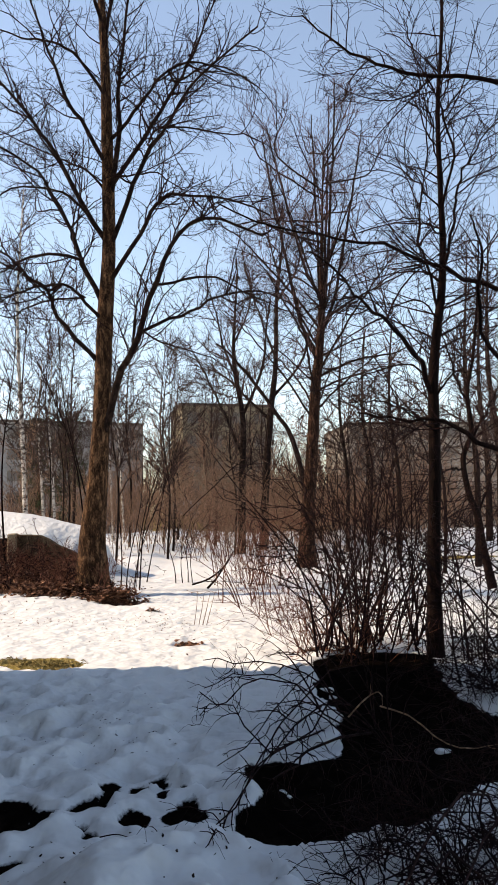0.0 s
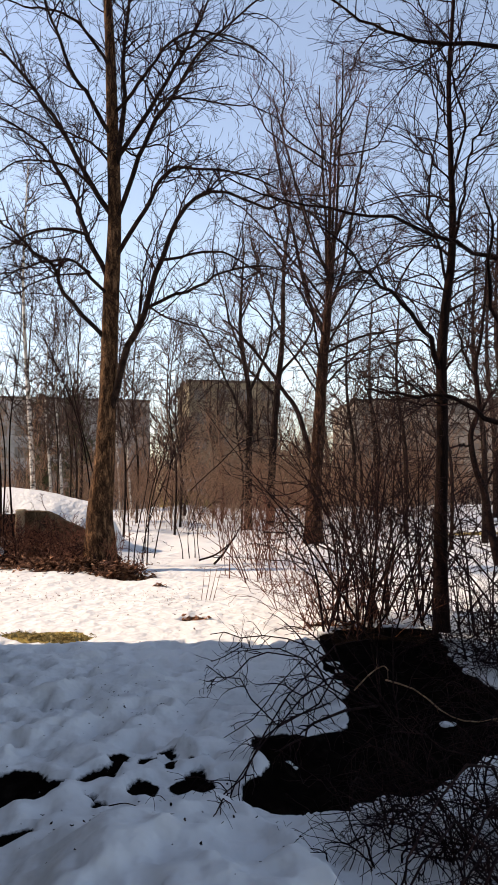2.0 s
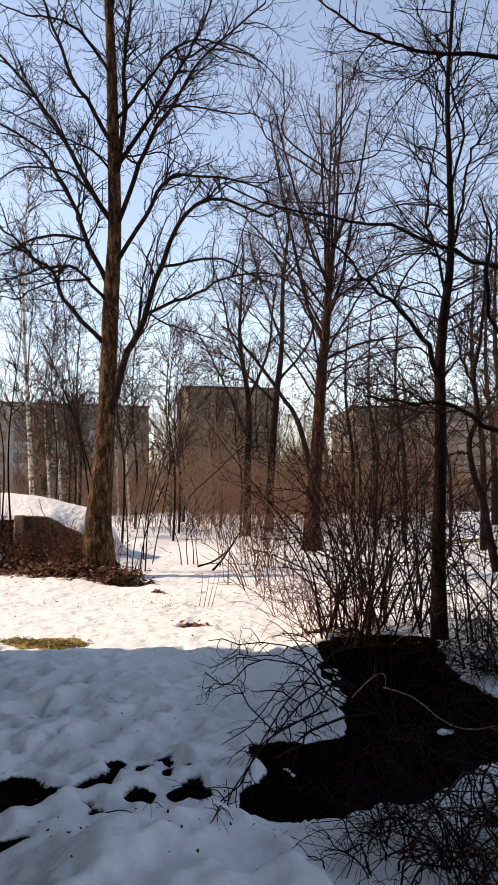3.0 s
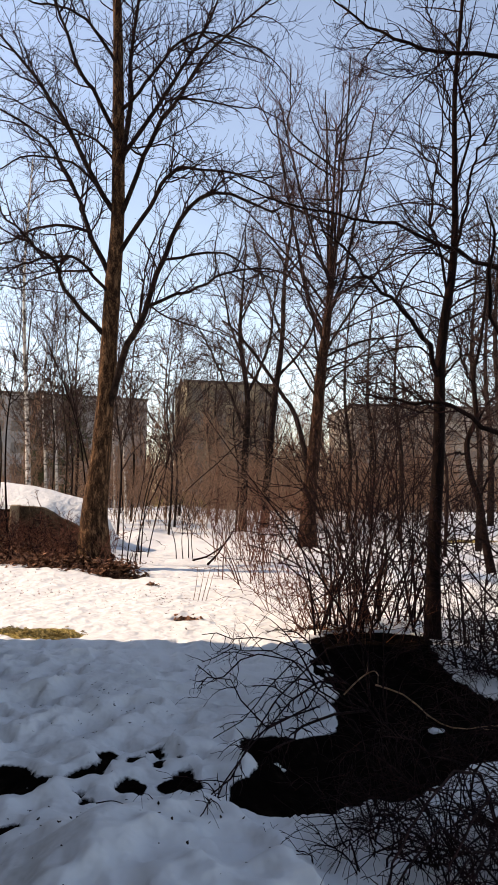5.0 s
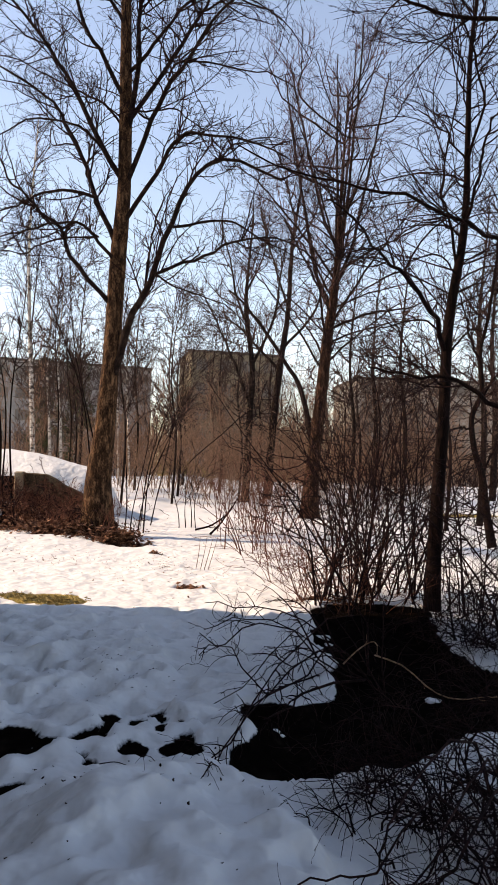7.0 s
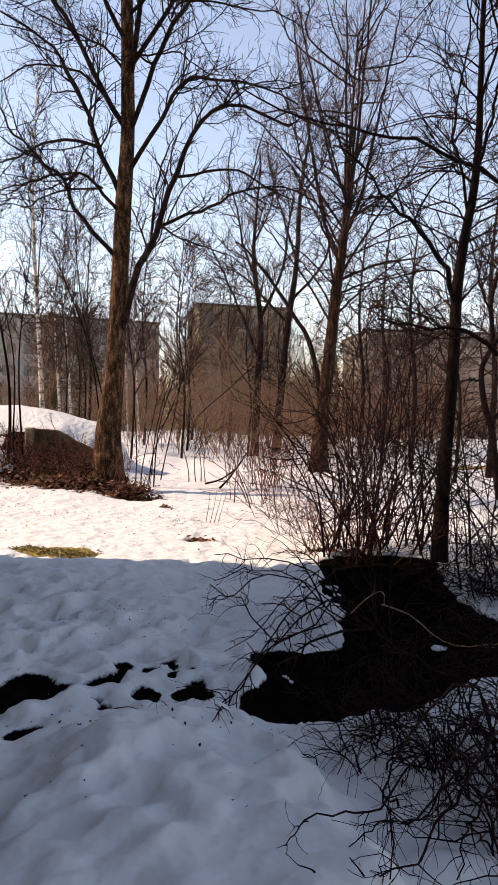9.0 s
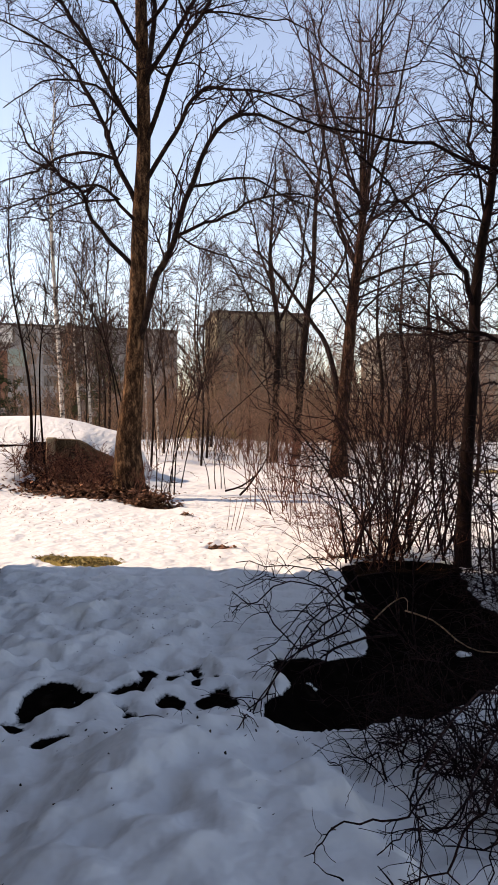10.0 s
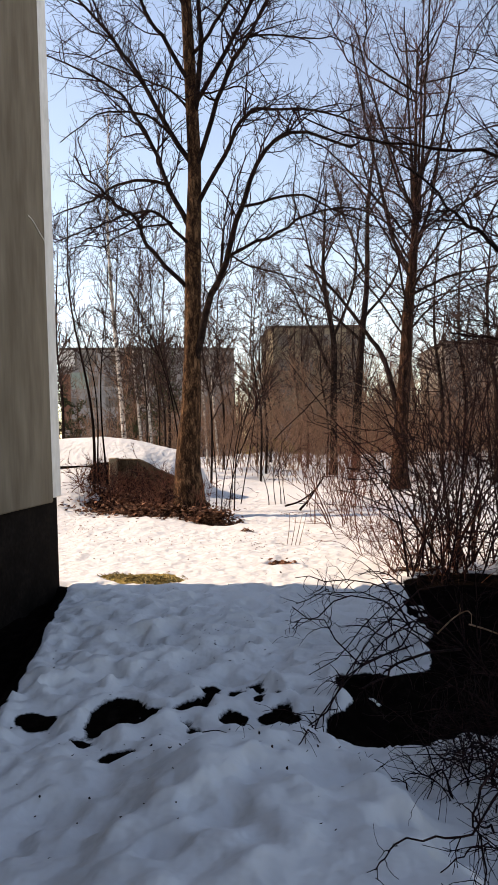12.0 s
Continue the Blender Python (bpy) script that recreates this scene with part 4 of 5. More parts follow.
grown_tree(
    "crooked_tree", "crooked dark young tree behind the thicket", (3.4, 10.0, -0.1),
    ((3.66, 10.00, 0.27), (3.56, 10.02, 0.84), (3.50, 10.04, 1.33), (3.40, 10.07, 1.66), (3.35, 10.09, 2.16), (3.50, 10.11, 2.56), (3.48, 10.13, 3.18), (3.60, 10.16, 3.70), (3.72, 10.18, 4.58), (3.81, 10.20, 5.64)),
    (0.06, 0.055, 0.05, 0.045, 0.04, 0.036, 0.03, 0.024, 0.018, 0.008),
    (bough((3.33, 10.00, 2.11), (2.97, 9.80, 1.97), (2.67, 9.60, 1.72), r=0.018), bough((3.46, 10.00, 2.53), (3.79, 10.25, 2.86), (4.16, 10.50, 3.43), r=0.022), bough((3.44, 10.00, 3.08), (3.21, 9.90, 3.47), (3.06, 9.80, 3.95), (2.95, 9.70, 4.42), r=0.018), bough((3.48, 10.00, 1.41), (3.83, 10.15, 2.00), (4.15, 10.30, 2.53), r=0.02)), 14, YOUNG_BARK, YOUNG_BARK, TWIG,
    (dict(per_metre=5.0, length=(0.4, 1.4), angle=52, thick=0.012, up=0.05, wander=0.18, places=6, first=0.15, least=0.005, from_trunk=0.3),
     dict(per_metre=5.0, length=(0.2, 0.8), angle=50, thick=0.007, up=0.03, wander=0.22, places=5, first=0.08, least=0.0042),
     dict(per_metre=3.0, length=(0.1, 0.4), angle=48, thick=0.005, up=0.03, wander=0.25, places=4, first=0.1, least=0.0036)), flare=0.2, sides=12)

BACK_LEVELS = (
    dict(per_metre=3.2, length=(0.8, 2.6), angle=46, thick=0.024, up=0.08, wander=0.14, places=6, first=0.15, least=0.0095, from_trunk=0.3),
    dict(per_metre=3.8, length=(0.5, 1.4), angle=46, thick=0.012, up=0.06, wander=0.18, places=5, first=0.1, least=0.0075),
    dict(per_metre=3.0, length=(0.3, 0.8), angle=44, thick=0.008, up=0.06, wander=0.18, places=4, first=0.1, least=0.006))
grown_tree("back_tree", "bare grey-brown tree rising from the thicket", (0.06, 25.0, 0.0),
           ((0.06, 25.0, -0.2), (0.14, 25.0, 2.77), (0.2, 25.0, 4.83), (-0.08, 25.0, 6.91), (-0.02, 25.0, 8.59), (0.12, 25.0, 10.5)),
           (0.15, 0.12, 0.10, 0.07, 0.05, 0.02), back_tree_limbs(), 9, LIMB_BARK, LIMB_BARK, GREY_TWIG, BACK_LEVELS, flare=0.3, group="background trees")
grown_tree("back_tree", "bare grey-brown tree with a crooked trunk", (0.9, 27.0, 0.0),
           ((0.9, 27.0, -0.3), (1.08, 27.0, 2.89), (1.32, 27.0, 5.34), (1.57, 27.0, 7.37), (1.68, 27.0, 10.1), (1.93, 27.0, 11.95), (2.03, 27.0, 13.58)),
           (0.17, 0.145, 0.12, 0.095, 0.07, 0.045, 0.018), back_tree_limbs_tall(), 10, LIMB_BARK, LIMB_BARK, GREY_TWIG, BACK_LEVELS, flare=0.3, group="background trees")

SPARSE_LEVELS = (
    dict(per_metre=4.6, length=(0.8, 2.6), angle=50, thick=0.028, up=0.07, wander=0.12, places=6, first=0.15, least=0.012, from_trunk=0.2),
    dict(per_metre=4.4, length=(0.5, 1.3), angle=48, thick=0.014, up=0.05, wander=0.2, places=5, first=0.1, least=0.009),
    dict(per_metre=3.0, length=(0.3, 0.8), angle=46, thick=0.010, up=0.08, wander=0.16, places=4, first=0.1, least=0.0075))

# birches on the rise
BIRCH_LEVELS = (
    dict(per_metre=5.5, length=(0.8, 2.4), angle=44, thick=0.018, up=0.10, wander=0.12, places=6, first=0.15, least=0.009, from_trunk=0.2),
    dict(per_metre=5.4, length=(0.4, 1.2), angle=42, thick=0.010, up=-0.02, wander=0.14, places=5, first=0.1, least=0.008),
    dict(per_metre=2.6, length=(0.3, 0.7), angle=38, thick=0.006, up=-0.10, wander=0.14, places=4, first=0.1, least=0.005))
grown_tree("birch", "tall birch with white and black bark", (-7.9, 26.0, 0.2),
           ((-7.9, 26.0, 0.0), (-8.06, 26.0, 3.56), (-8.21, 26.0, 5.92), (-8.36, 26.0, 9.18), (-8.3, 26.0, 11.83), (-8.17, 26.0, 14.29)),
           (0.10, 0.085, 0.07, 0.05, 0.035, 0.013), (), 12, BIRCH, TWIG, GREY_TWIG, BIRCH_LEVELS, flare=0.2, group="birches")
for k, (bx, by, top) in enumerate(((-7.5, 27.0, 7.5), (-7.08, 27.0, 8.0), (-5.6, 34.0, 9.0), (-6.5, 36.0, 11.0))):
    grown_tree("birch", "slim young birch with pale bark", (bx, by, 0.2),
               ((bx, by, 0.0), (bx - 0.15, by, top * 0.35), (bx - 0.3, by, top * 0.65), (bx - 0.2, by, top)),
               (0.06, 0.05, 0.035, 0.012), (), 20 + k, BIRCH, TWIG, GREY_TWIG, BIRCH_LEVELS, flare=0.1, sides=10, group="birches")

# dark saplings on the rise and round the old tree
SAPLING_LEVELS = (
    dict(per_metre=6.0, length=(0.4, 1.7), angle=42, thick=0.009, up=0.10, wander=0.12, places=6, first=0.25, least=0.0045, from_trunk=0.2),
    dict(per_metre=5.0, length=(0.2, 0.8), angle=42, thick=0.006, up=0.06, wander=0.14, places=5, first=0.1, least=0.004))
SAPLINGS = ((-4.84, 13.5, -5.34, 6.6, 0.034), (-4.56, 13.6, -4.6, 6.4, 0.022), (-4.72, 13.4, -5.25, 6.0, 0.018), (-1.94, 13.4, -1.4, 2.9, 0.015),
            (-2.18, 13.3, -1.7, 3.2, 0.012), (-2.33, 13.6, -2.2, 3.8, 0.013), (-2.1, 13.8, -0.9, 3.6, 0.012),
            (-1.35, 14.6, -1.6, 1.3, 0.012), (-1.2, 14.6, -1.3, 1.2, 0.012), (-1.1, 14.7, -1.25, 1.25, 0.012), (-1.0, 14.6, -1.05, 1.1, 0.011),
            (-3.1, 14.3, -4.6, 6.0, 0.02), (-3.05, 14.8, -4.2, 6.6, 0.02), (-2.95, 15.2, -3.6, 7.0, 0.02), (-2.0, 14.8, -0.7, 4.4, 0.013), (-2.3, 15.6, -0.9, 5.2, 0.014))
for k, (bx, by, tx, top, r) in enumerate(SAPLINGS):
    g = float(ground_height(bx, by))
    grown_tree("sapling", "thin dark bare sapling growing out of the snow", (bx, by, g),
               tuple((bx + (tx - bx) * f ** 1.4 + (top / 6) * ((0.05 + 0.12 * f) * math.sin(9 * k + 7 * f) - 0.05 * math.sin(9 * k)), by + 0.1 * f + 0.02 * top * f * math.cos(5 * k + 8 * f), g - 0.1 + (top - g + 0.1) * f) for f in (0, 0.14, 0.28, 0.42, 0.56, 0.7, 0.85, 1.0)),
               tuple(r * (1 - 0.8 * f) for f in (0, 0.14, 0.28, 0.42, 0.56, 0.7, 0.85, 1.0)), (), 40 + k, YOUNG_BARK, YOUNG_BARK, TWIG, SAPLING_LEVELS, flare=0.1, sides=8, group="saplings")

# ---- thickets ----
brush = np.random.default_rng(77)
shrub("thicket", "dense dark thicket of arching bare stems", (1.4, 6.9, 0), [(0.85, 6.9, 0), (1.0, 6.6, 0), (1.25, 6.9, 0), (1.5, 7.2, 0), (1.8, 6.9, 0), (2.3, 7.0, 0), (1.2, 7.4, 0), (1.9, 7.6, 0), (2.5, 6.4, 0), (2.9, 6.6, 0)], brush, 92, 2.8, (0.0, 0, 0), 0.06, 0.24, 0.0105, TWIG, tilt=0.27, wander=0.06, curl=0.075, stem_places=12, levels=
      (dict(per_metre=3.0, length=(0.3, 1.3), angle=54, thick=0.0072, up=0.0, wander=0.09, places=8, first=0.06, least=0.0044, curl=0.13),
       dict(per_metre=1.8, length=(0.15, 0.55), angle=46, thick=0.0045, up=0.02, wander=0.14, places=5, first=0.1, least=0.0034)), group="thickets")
shrub("thicket", "reddish brown thicket beside melted litter", (0.75, 7.2, 0), [(0.7, 7.1, 0), (0.9, 7.4, 0), (0.45, 8.2, 0), (0.3, 9.4, 0), (0.6, 9.8, 0)], brush, 44, 1.0, (-0.08, 0, 0), 0.12, 0.15, 0.0048, RED_TWIG, tilt=0.5, curl=0.08, levels=
      (dict(per_metre=5.0, length=(0.2, 0.7), angle=46, thick=0.0038, up=0.02, wander=0.1, places=6, first=0.1, least=0.0026, curl=0.12),
       dict(per_metre=4.0, length=(0.1, 0.35), angle=44, thick=0.003, up=0.03, wander=0.16, places=4, first=0.1, least=0.0024)), group="thickets")
shrub("thicket", "low reddish thicket on melted litter", (1.1, 6.95, 0), [(0.8, 6.95, 0), (1.1, 6.85, 0), (1.4, 7.0, 0)], brush, 40, 0.95, (-0.15, 0, 0), 0.1, 0.16, 0.0055, RED_TWIG, tilt=0.6, curl=0.09, levels=
      (dict(per_metre=4.0, length=(0.2, 0.8), angle=56, thick=0.0045, up=0.0, wander=0.1, places=7, first=0.05, least=0.0028, curl=0.13),
       dict(per_metre=3.4, length=(0.1, 0.3), angle=45, thick=0.003, up=0.03, wander=0.18, places=4, first=0.1, least=0.0024)), group="thickets")
shrub("thicket", "dark thicket sprawling over the snow by the slender tree", (2.2, 5.7, 0), [(1.75, 5.9, 0), (2.1, 5.5, 0), (2.3, 6.1, 0), (2.7, 5.6, 0), (1.9, 5.0, 0), (2.5, 5.0, 0)], brush, 32, 1.35, (-0.1, 0, 0), 0.25, 0.2, 0.007, TWIG, tilt=0.8, wander=0.08, curl=0.1, stem_places=12, levels=
      (dict(per_metre=5.4, length=(0.25, 0.95), angle=56, thick=0.005, up=-0.01, wander=0.1, places=7, first=0.08, least=0.0028, curl=0.13),
       dict(per_metre=4.6, length=(0.1, 0.45), angle=46, thick=0.003, up=0.0, wander=0.15, places=5, first=0.1, least=0.0022)), group="thickets")
shrub("thicket", "low tangle of dark twigs lying over snow", (1.95, 5.5, 0), [(1.85, 5.75, 0), (2.0, 5.4, 0), (2.2, 5.1, 0), (2.3, 5.7, 0)], brush, 30, 0.95, (-0.2, -0.1, 0), 0.2, 0.16, 0.0055, TWIG, tilt=1.1, wander=0.1, curl=0.1, stem_places=12, levels=
      (dict(per_metre=7.0, length=(0.2, 0.7), angle=58, thick=0.004, up=-0.01, wander=0.12, places=7, first=0.08, least=0.0026, curl=0.13),
       dict(per_metre=4.0, length=(0.1, 0.35), angle=48, thick=0.003, up=0.0, wander=0.15, places=4, first=0.1, least=0.0021)), group="thickets")
TONGUE_ARCS = []
TONGUE_ARCS.append(bough((0.72, 5.00, 0.08), (0.43, 4.92, 0.28), (0.14, 4.85, 0.36), (-0.10, 4.78, 0.39), (-0.26, 4.70, 0.42), r=0.007))
TONGUE_ARCS.append(bough((0.65, 4.76, 0.05), (0.38, 4.80, 0.23), (0.06, 4.70, 0.34), (-0.09, 4.60, 0.32), (-0.26, 4.50, 0.31), r=0.006))
TONGUE_ARCS.append(bough((0.62, 4.56, 0.05), (0.29, 4.70, 0.29), (0.02, 4.60, 0.29), (-0.11, 4.50, 0.20), (-0.27, 4.40, 0.28), r=0.007))
TONGUE_ARCS.append(bough((0.68, 4.70, 0.16), (0.40, 4.55, 0.05), (0.15, 3.94, 0.05), (-0.01, 4.40, 0.14), (-0.17, 4.30, 0.26), (-0.29, 4.20, 0.20), r=0.007))
TONGUE_ARCS.append(bough((0.81, 5.00, 0.41), (0.37, 4.66, 0.09), (0.08, 3.80, 0.05), (-0.04, 3.08, 0.05), (-0.23, 2.96, 0.05), (-0.36, 2.81, 0.05), r=0.006))
TONGUE_ARCS.append(bough((0.34, 4.31, 0.05), (0.15, 3.89, 0.05), (-0.04, 3.26, 0.05), (-0.11, 2.86, 0.05), (-0.15, 2.67, 0.05), r=0.006))
TONGUE_ARCS.append(bough((0.89, 5.00, 0.41), (0.54, 4.83, 0.36), (0.21, 4.65, 0.13), (0.12, 4.19, 0.05), (-0.14, 3.80, 0.05), r=0.006))
TONGUE_ARCS.append(bough((0.63, 4.60, 0.18), (0.43, 4.31, 0.05), (0.18, 3.99, 0.05), (0.05, 3.63, 0.05), (-0.01, 3.55, 0.05), r=0.007))
TONGUE_ARCS.append(bough((0.56, 4.15, 0.05), (0.40, 3.99, 0.05), (0.30, 3.81, 0.05), (0.16, 3.55, 0.05), r=0.01))
shrub("drooping_shrub", "dark shrub with long arching twigs over the snow", (0.8, 4.7, 0), [(0.75, 4.9, 0), (0.85, 4.4, 0), (0.95, 5.2, 0)], brush, 8, 0.85, (-0.45, -0.05, 0), 0.4, 0.12, 0.008, TWIG, arcs=TONGUE_ARCS, levels=
      (dict(per_metre=10.0, length=(0.06, 0.45), angle=56, thick=0.005, up=-0.10, wander=0.28, places=6, first=0.2, least=0.0016),
       dict(per_metre=4.5, length=(0.08, 0.3), angle=45, thick=0.0022, up=-0.05, wander=0.2, places=4, first=0.1, least=0.0012)))
NEAR_SHRUBS = ((1.0, 2.75, 23, 0.95, -0.5), (1.35, 3.05, 19, 1.1, -0.7), (0.95, 2.25, 24, 0.7, -0.4), (1.4, 2.5, 22, 1.1, -0.7), (0.72, 3.0, 24, 0.6, -0.5), (0.6, 2.72, 22, 0.45, -0.4),
               (1.0, 1.95, 18, 0.65, -0.35), (1.3, 2.1, 10, 0.9, -0.5), (0.72, 2.5, 18, 0.4, -0.35), (1.9, 5.3, 14, 0.9, -0.3), (2.2, 4.85, 14, 0.9, -0.35), (1.75, 5.9, 12, 0.8, -0.25), (2.7, 5.0, 14, 1.0, -0.4))
BANK_ARCS = []
BANK_ARCS.append(bough((0.66, 2.1, 0.36), (0.42, 1.85, 0.26), (0.35, 1.85, 0.245), (0.28, 1.84, 0.24), (0.20, 1.82, 0.24), (0.16, 1.77, 0.235), (0.14, 1.74, 0.225), (0.12, 1.70, 0.215), r=0.0042))
BANK_ARCS.append(bough((0.75, 2.0, 0.35), (0.51, 1.80, 0.25), (0.45, 1.79, 0.25), (0.39, 1.77, 0.25), (0.35, 1.72, 0.25), (0.28, 1.67, 0.235), r=0.0036))
BANK_ARCS.append(bough((0.8, 2.2, 0.5), (0.52, 1.88, 0.50), (0.42, 1.71, 0.47), (0.38, 1.64, 0.43), (0.38, 1.62, 0.38), (0.38, 1.57, 0.32), (0.37, 1.51, 0.26), r=0.0045))
BANK_ARCS.append(bough((0.8, 1.9, 0.5), (0.56, 1.52, 0.50), (0.52, 1.53, 0.44), (0.48, 1.56, 0.36), (0.46, 1.56, 0.27), (0.40, 1.61, 0.22), (0.36, 1.60, 0.20), r=0.0048))
BANK_ARCS.append(bough((0.8, 1.8, 0.5), (0.56, 1.41, 0.50), (0.54, 1.46, 0.42), (0.53, 1.49, 0.28), r=0.004))
BANK_ARCS.append(bough((0.85, 2.15, 0.45), (0.71, 1.96, 0.45), (0.59, 1.79, 0.42), (0.53, 1.69, 0.38), (0.50, 1.72, 0.30), (0.46, 1.78, 0.24), r=0.0045))
BANK_ARCS.append(bough((0.7, 2.2, 0.42), (0.50, 2.11, 0.40), (0.44, 2.11, 0.36), (0.36, 2.11, 0.30), (0.31, 2.15, 0.20), r=0.0034))
shrub("drooping_shrub", "dark shrub hanging long forked twigs over the snow bank", (1.0, 2.35, 0), [(1.0, 2.35, 0), (1.1, 2.2, 0)], brush, 8, 0.8, (-0.5, -0.2, 0), 0.6, 0.1, 0.005, TWIG, foot=(1.0, 2.35, -0.05), rough=0.005, arcs=BANK_ARCS, levels=
      (dict(per_metre=8.0, length=(0.05, 0.3), angle=55, thick=0.0022, up=-0.04, wander=0.26, places=6, first=0.25, thin=0.3, least=0.0012),
       dict(per_metre=5.0, length=(0.04, 0.14), angle=50, thick=0.0016, up=-0.02, wander=0.26, places=4, first=0.1, least=0.001)), group="drooping shrubs", wander=0.2, stem_places=16, least=0.0012)
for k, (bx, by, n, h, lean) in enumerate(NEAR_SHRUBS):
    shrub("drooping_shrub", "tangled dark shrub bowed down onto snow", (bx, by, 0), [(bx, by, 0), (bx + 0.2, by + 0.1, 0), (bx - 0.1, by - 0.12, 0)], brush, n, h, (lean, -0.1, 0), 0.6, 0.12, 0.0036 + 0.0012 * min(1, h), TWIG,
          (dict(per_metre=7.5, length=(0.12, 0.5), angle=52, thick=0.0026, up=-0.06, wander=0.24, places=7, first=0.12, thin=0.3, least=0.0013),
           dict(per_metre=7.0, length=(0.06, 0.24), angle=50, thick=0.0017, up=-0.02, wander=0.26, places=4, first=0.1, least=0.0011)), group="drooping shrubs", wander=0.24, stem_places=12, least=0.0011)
shrub("thicket", "tall dark thicket round the slender tree", (2.3, 5.6, 0), [(2.0, 5.4, 0), (2.4, 5.8, 0), (2.7, 5.3, 0), (2.5, 4.9, 0)], brush, 18, 2.0, (-0.12, 0, 0), 0.12, 0.2, 0.0095, TWIG,
      (dict(per_metre=5.0, length=(0.3, 1.0), angle=55, thick=0.0045, up=0.0, wander=0.2, places=6, first=0.1, least=0.0024),
       dict(per_metre=3.6, length=(0.1, 0.45), angle=45, thick=0.003, up=0.02, wander=0.18, places=4, first=0.1, least=0.0024)), group="thickets")
for k, (bx, by, n, h, mat) in enumerate(((0.15, 13.4, 20, 1.5, RED_TWIG), (0.4, 15.5, 22, 2.0, RED_TWIG), (0.35, 11.0, 14, 1.1, RED_TWIG), (3.5, 14.0, 12, 2.2, TWIG), (5.2, 12.0, 14, 2.8, TWIG))):
    shrub("thicket", "sparse brown thicket standing in snow", (bx, by, 0), [(bx, by, 0), (bx + 0.5, by + 0.4, 0), (bx - 0.4, by + 0.2, 0)], brush, n, h, (0, 0, 0), 0.05, 0.3, 0.010, mat,
          (dict(per_metre=2.8, length=(0.3, 0.9), angle=36, thick=0.006, up=0.08, wander=0.12, places=5, first=0.15, least=0.0045),
           dict(per_metre=3.2, length=(0.15, 0.5), angle=40, thick=0.0045, up=0.05, wander=0.15, places=4, first=0.1, least=0.004)), group="thickets")
for k in range(26):
    bx, by = -24 + k * 1.9 + brush.uniform(-0.7, 0.7), brush.uniform(48, 58)
    shrub("hedge", "low brown hedge beyond the snow field", (bx, by, 0), [(bx + d, by + 0.3 * d, 0) for d in (-1.2, -0.6, 0, 0.6, 1.2)], brush, 26, brush.uniform(1.4, 4.2), (0, 0, 0), 0.03, 0.4, 0.022, GREY_TWIG if k % 3 == 1 else PALE_TWIG,
          (dict(per_metre=3.2, length=(0.4, 1.2), angle=40, thick=0.022, up=0.08, wander=0.14, places=4, first=0.1, least=0.016),), group="hedges", stem_places=6)
for k in range(24):
    bx, by = -26 + k * 2.2 + brush.uniform(-0.8, 0.8), brush.uniform(60, 72)
    shrub("hedge", "tall brown hedge before the apartment blocks", (bx, by, 0), [(bx + d, by + 0.3 * d, 0) for d in (-1.4, -0.7, 0, 0.7, 1.4)], brush, 24, brush.uniform(2.6, 6.5), (0, 0, 0), 0.03, 0.5, 0.026, GREY_TWIG if k % 2 else PALE_TWIG,
          (dict(per_metre=2.6, length=(0.6, 1.6), angle=42, thick=0.025, up=0.08, wander=0.16, places=4, first=0.1, least=0.018),), group="hedges", stem_places=6)
for k in range(34):
    bx, by = -9.5 + k * 0.66 + brush.uniform(-0.5, 0.5), brush.uniform(26, 44)
    shrub("brushwood", "pale brown brushwood at the far edge of the snow", (bx, by, 0), [(bx, by, 0), (bx + 1, by + 0.6, 0), (bx - 0.8, by + 0.5, 0)], brush, 12, brush.uniform(3.4, 7.2), (0, 0, 0), 0.03, 0.5, 0.014, GREY_TWIG if k % 4 == 0 else PALE_TWIG,
          (dict(per_metre=3.0, length=(0.6, 2.0), angle=36, thick=0.011, up=0.06, wander=0.1, places=5, first=0.12, least=0.0075),
           dict(per_metre=3.0, length=(0.3, 1.0), angle=42, thick=0.008, up=0.04, wander=0.14, places=4, first=0.1, least=0.006)), group="brushwood", stem_places=8)
for k in range(14):
    bx, by = -3.2 + k * 0.5 + brush.uniform(-0.3, 0.3), brush.uniform(21, 33)
    shrub("brushwood", "fine ochre brushwood in sunlight beyond the glade", (bx, by, 0), [(bx, by, 0), (bx + 0.7, by + 0.5, 0), (bx - 0.6, by + 0.4, 0)], brush, 10, brush.uniform(2.0, 4.6), (0, 0, 0), 0.04, 0.4, 0.010, PALE_TWIG,
          (dict(per_metre=3.6, length=(0.5, 1.5), angle=40, thick=0.008, up=0.05, wander=0.1, places=5, first=0.12, least=0.006),
           dict(per_metre=3.4, length=(0.25, 0.8), angle=42, thick=0.006, up=0.04, wander=0.14, places=4, first=0.1, least=0.005)), group="brushwood", tilt=0.36, stem_places=8)

for k in range(8):
    bx, by = 0.0 + k * 0.6 + brush.uniform(-0.3, 0.3), brush.uniform(17, 23)
    shrub("thicket", "fine reddish-brown thicket at the back of the glade", (bx, by, 0), [(bx, by, 0), (bx + 0.5, by + 0.3, 0), (bx - 0.5, by + 0.3, 0)], brush, 10, brush.uniform(1.3, 2.4), (0, 0, 0), 0.05, 0.35, 0.010, RED_TWIG if k % 3 == 0 else PALE_TWIG,
          (dict(per_metre=4.0, length=(0.3, 1.1), angle=44, thick=0.008, up=0.05, wander=0.16, places=5, first=0.15, least=0.0055),
           dict(per_metre=4.0, length=(0.15, 0.5), angle=44, thick=0.006, up=0.03, wander=0.18, places=4, first=0.1, least=0.005)), group="thickets", tilt=0.34)
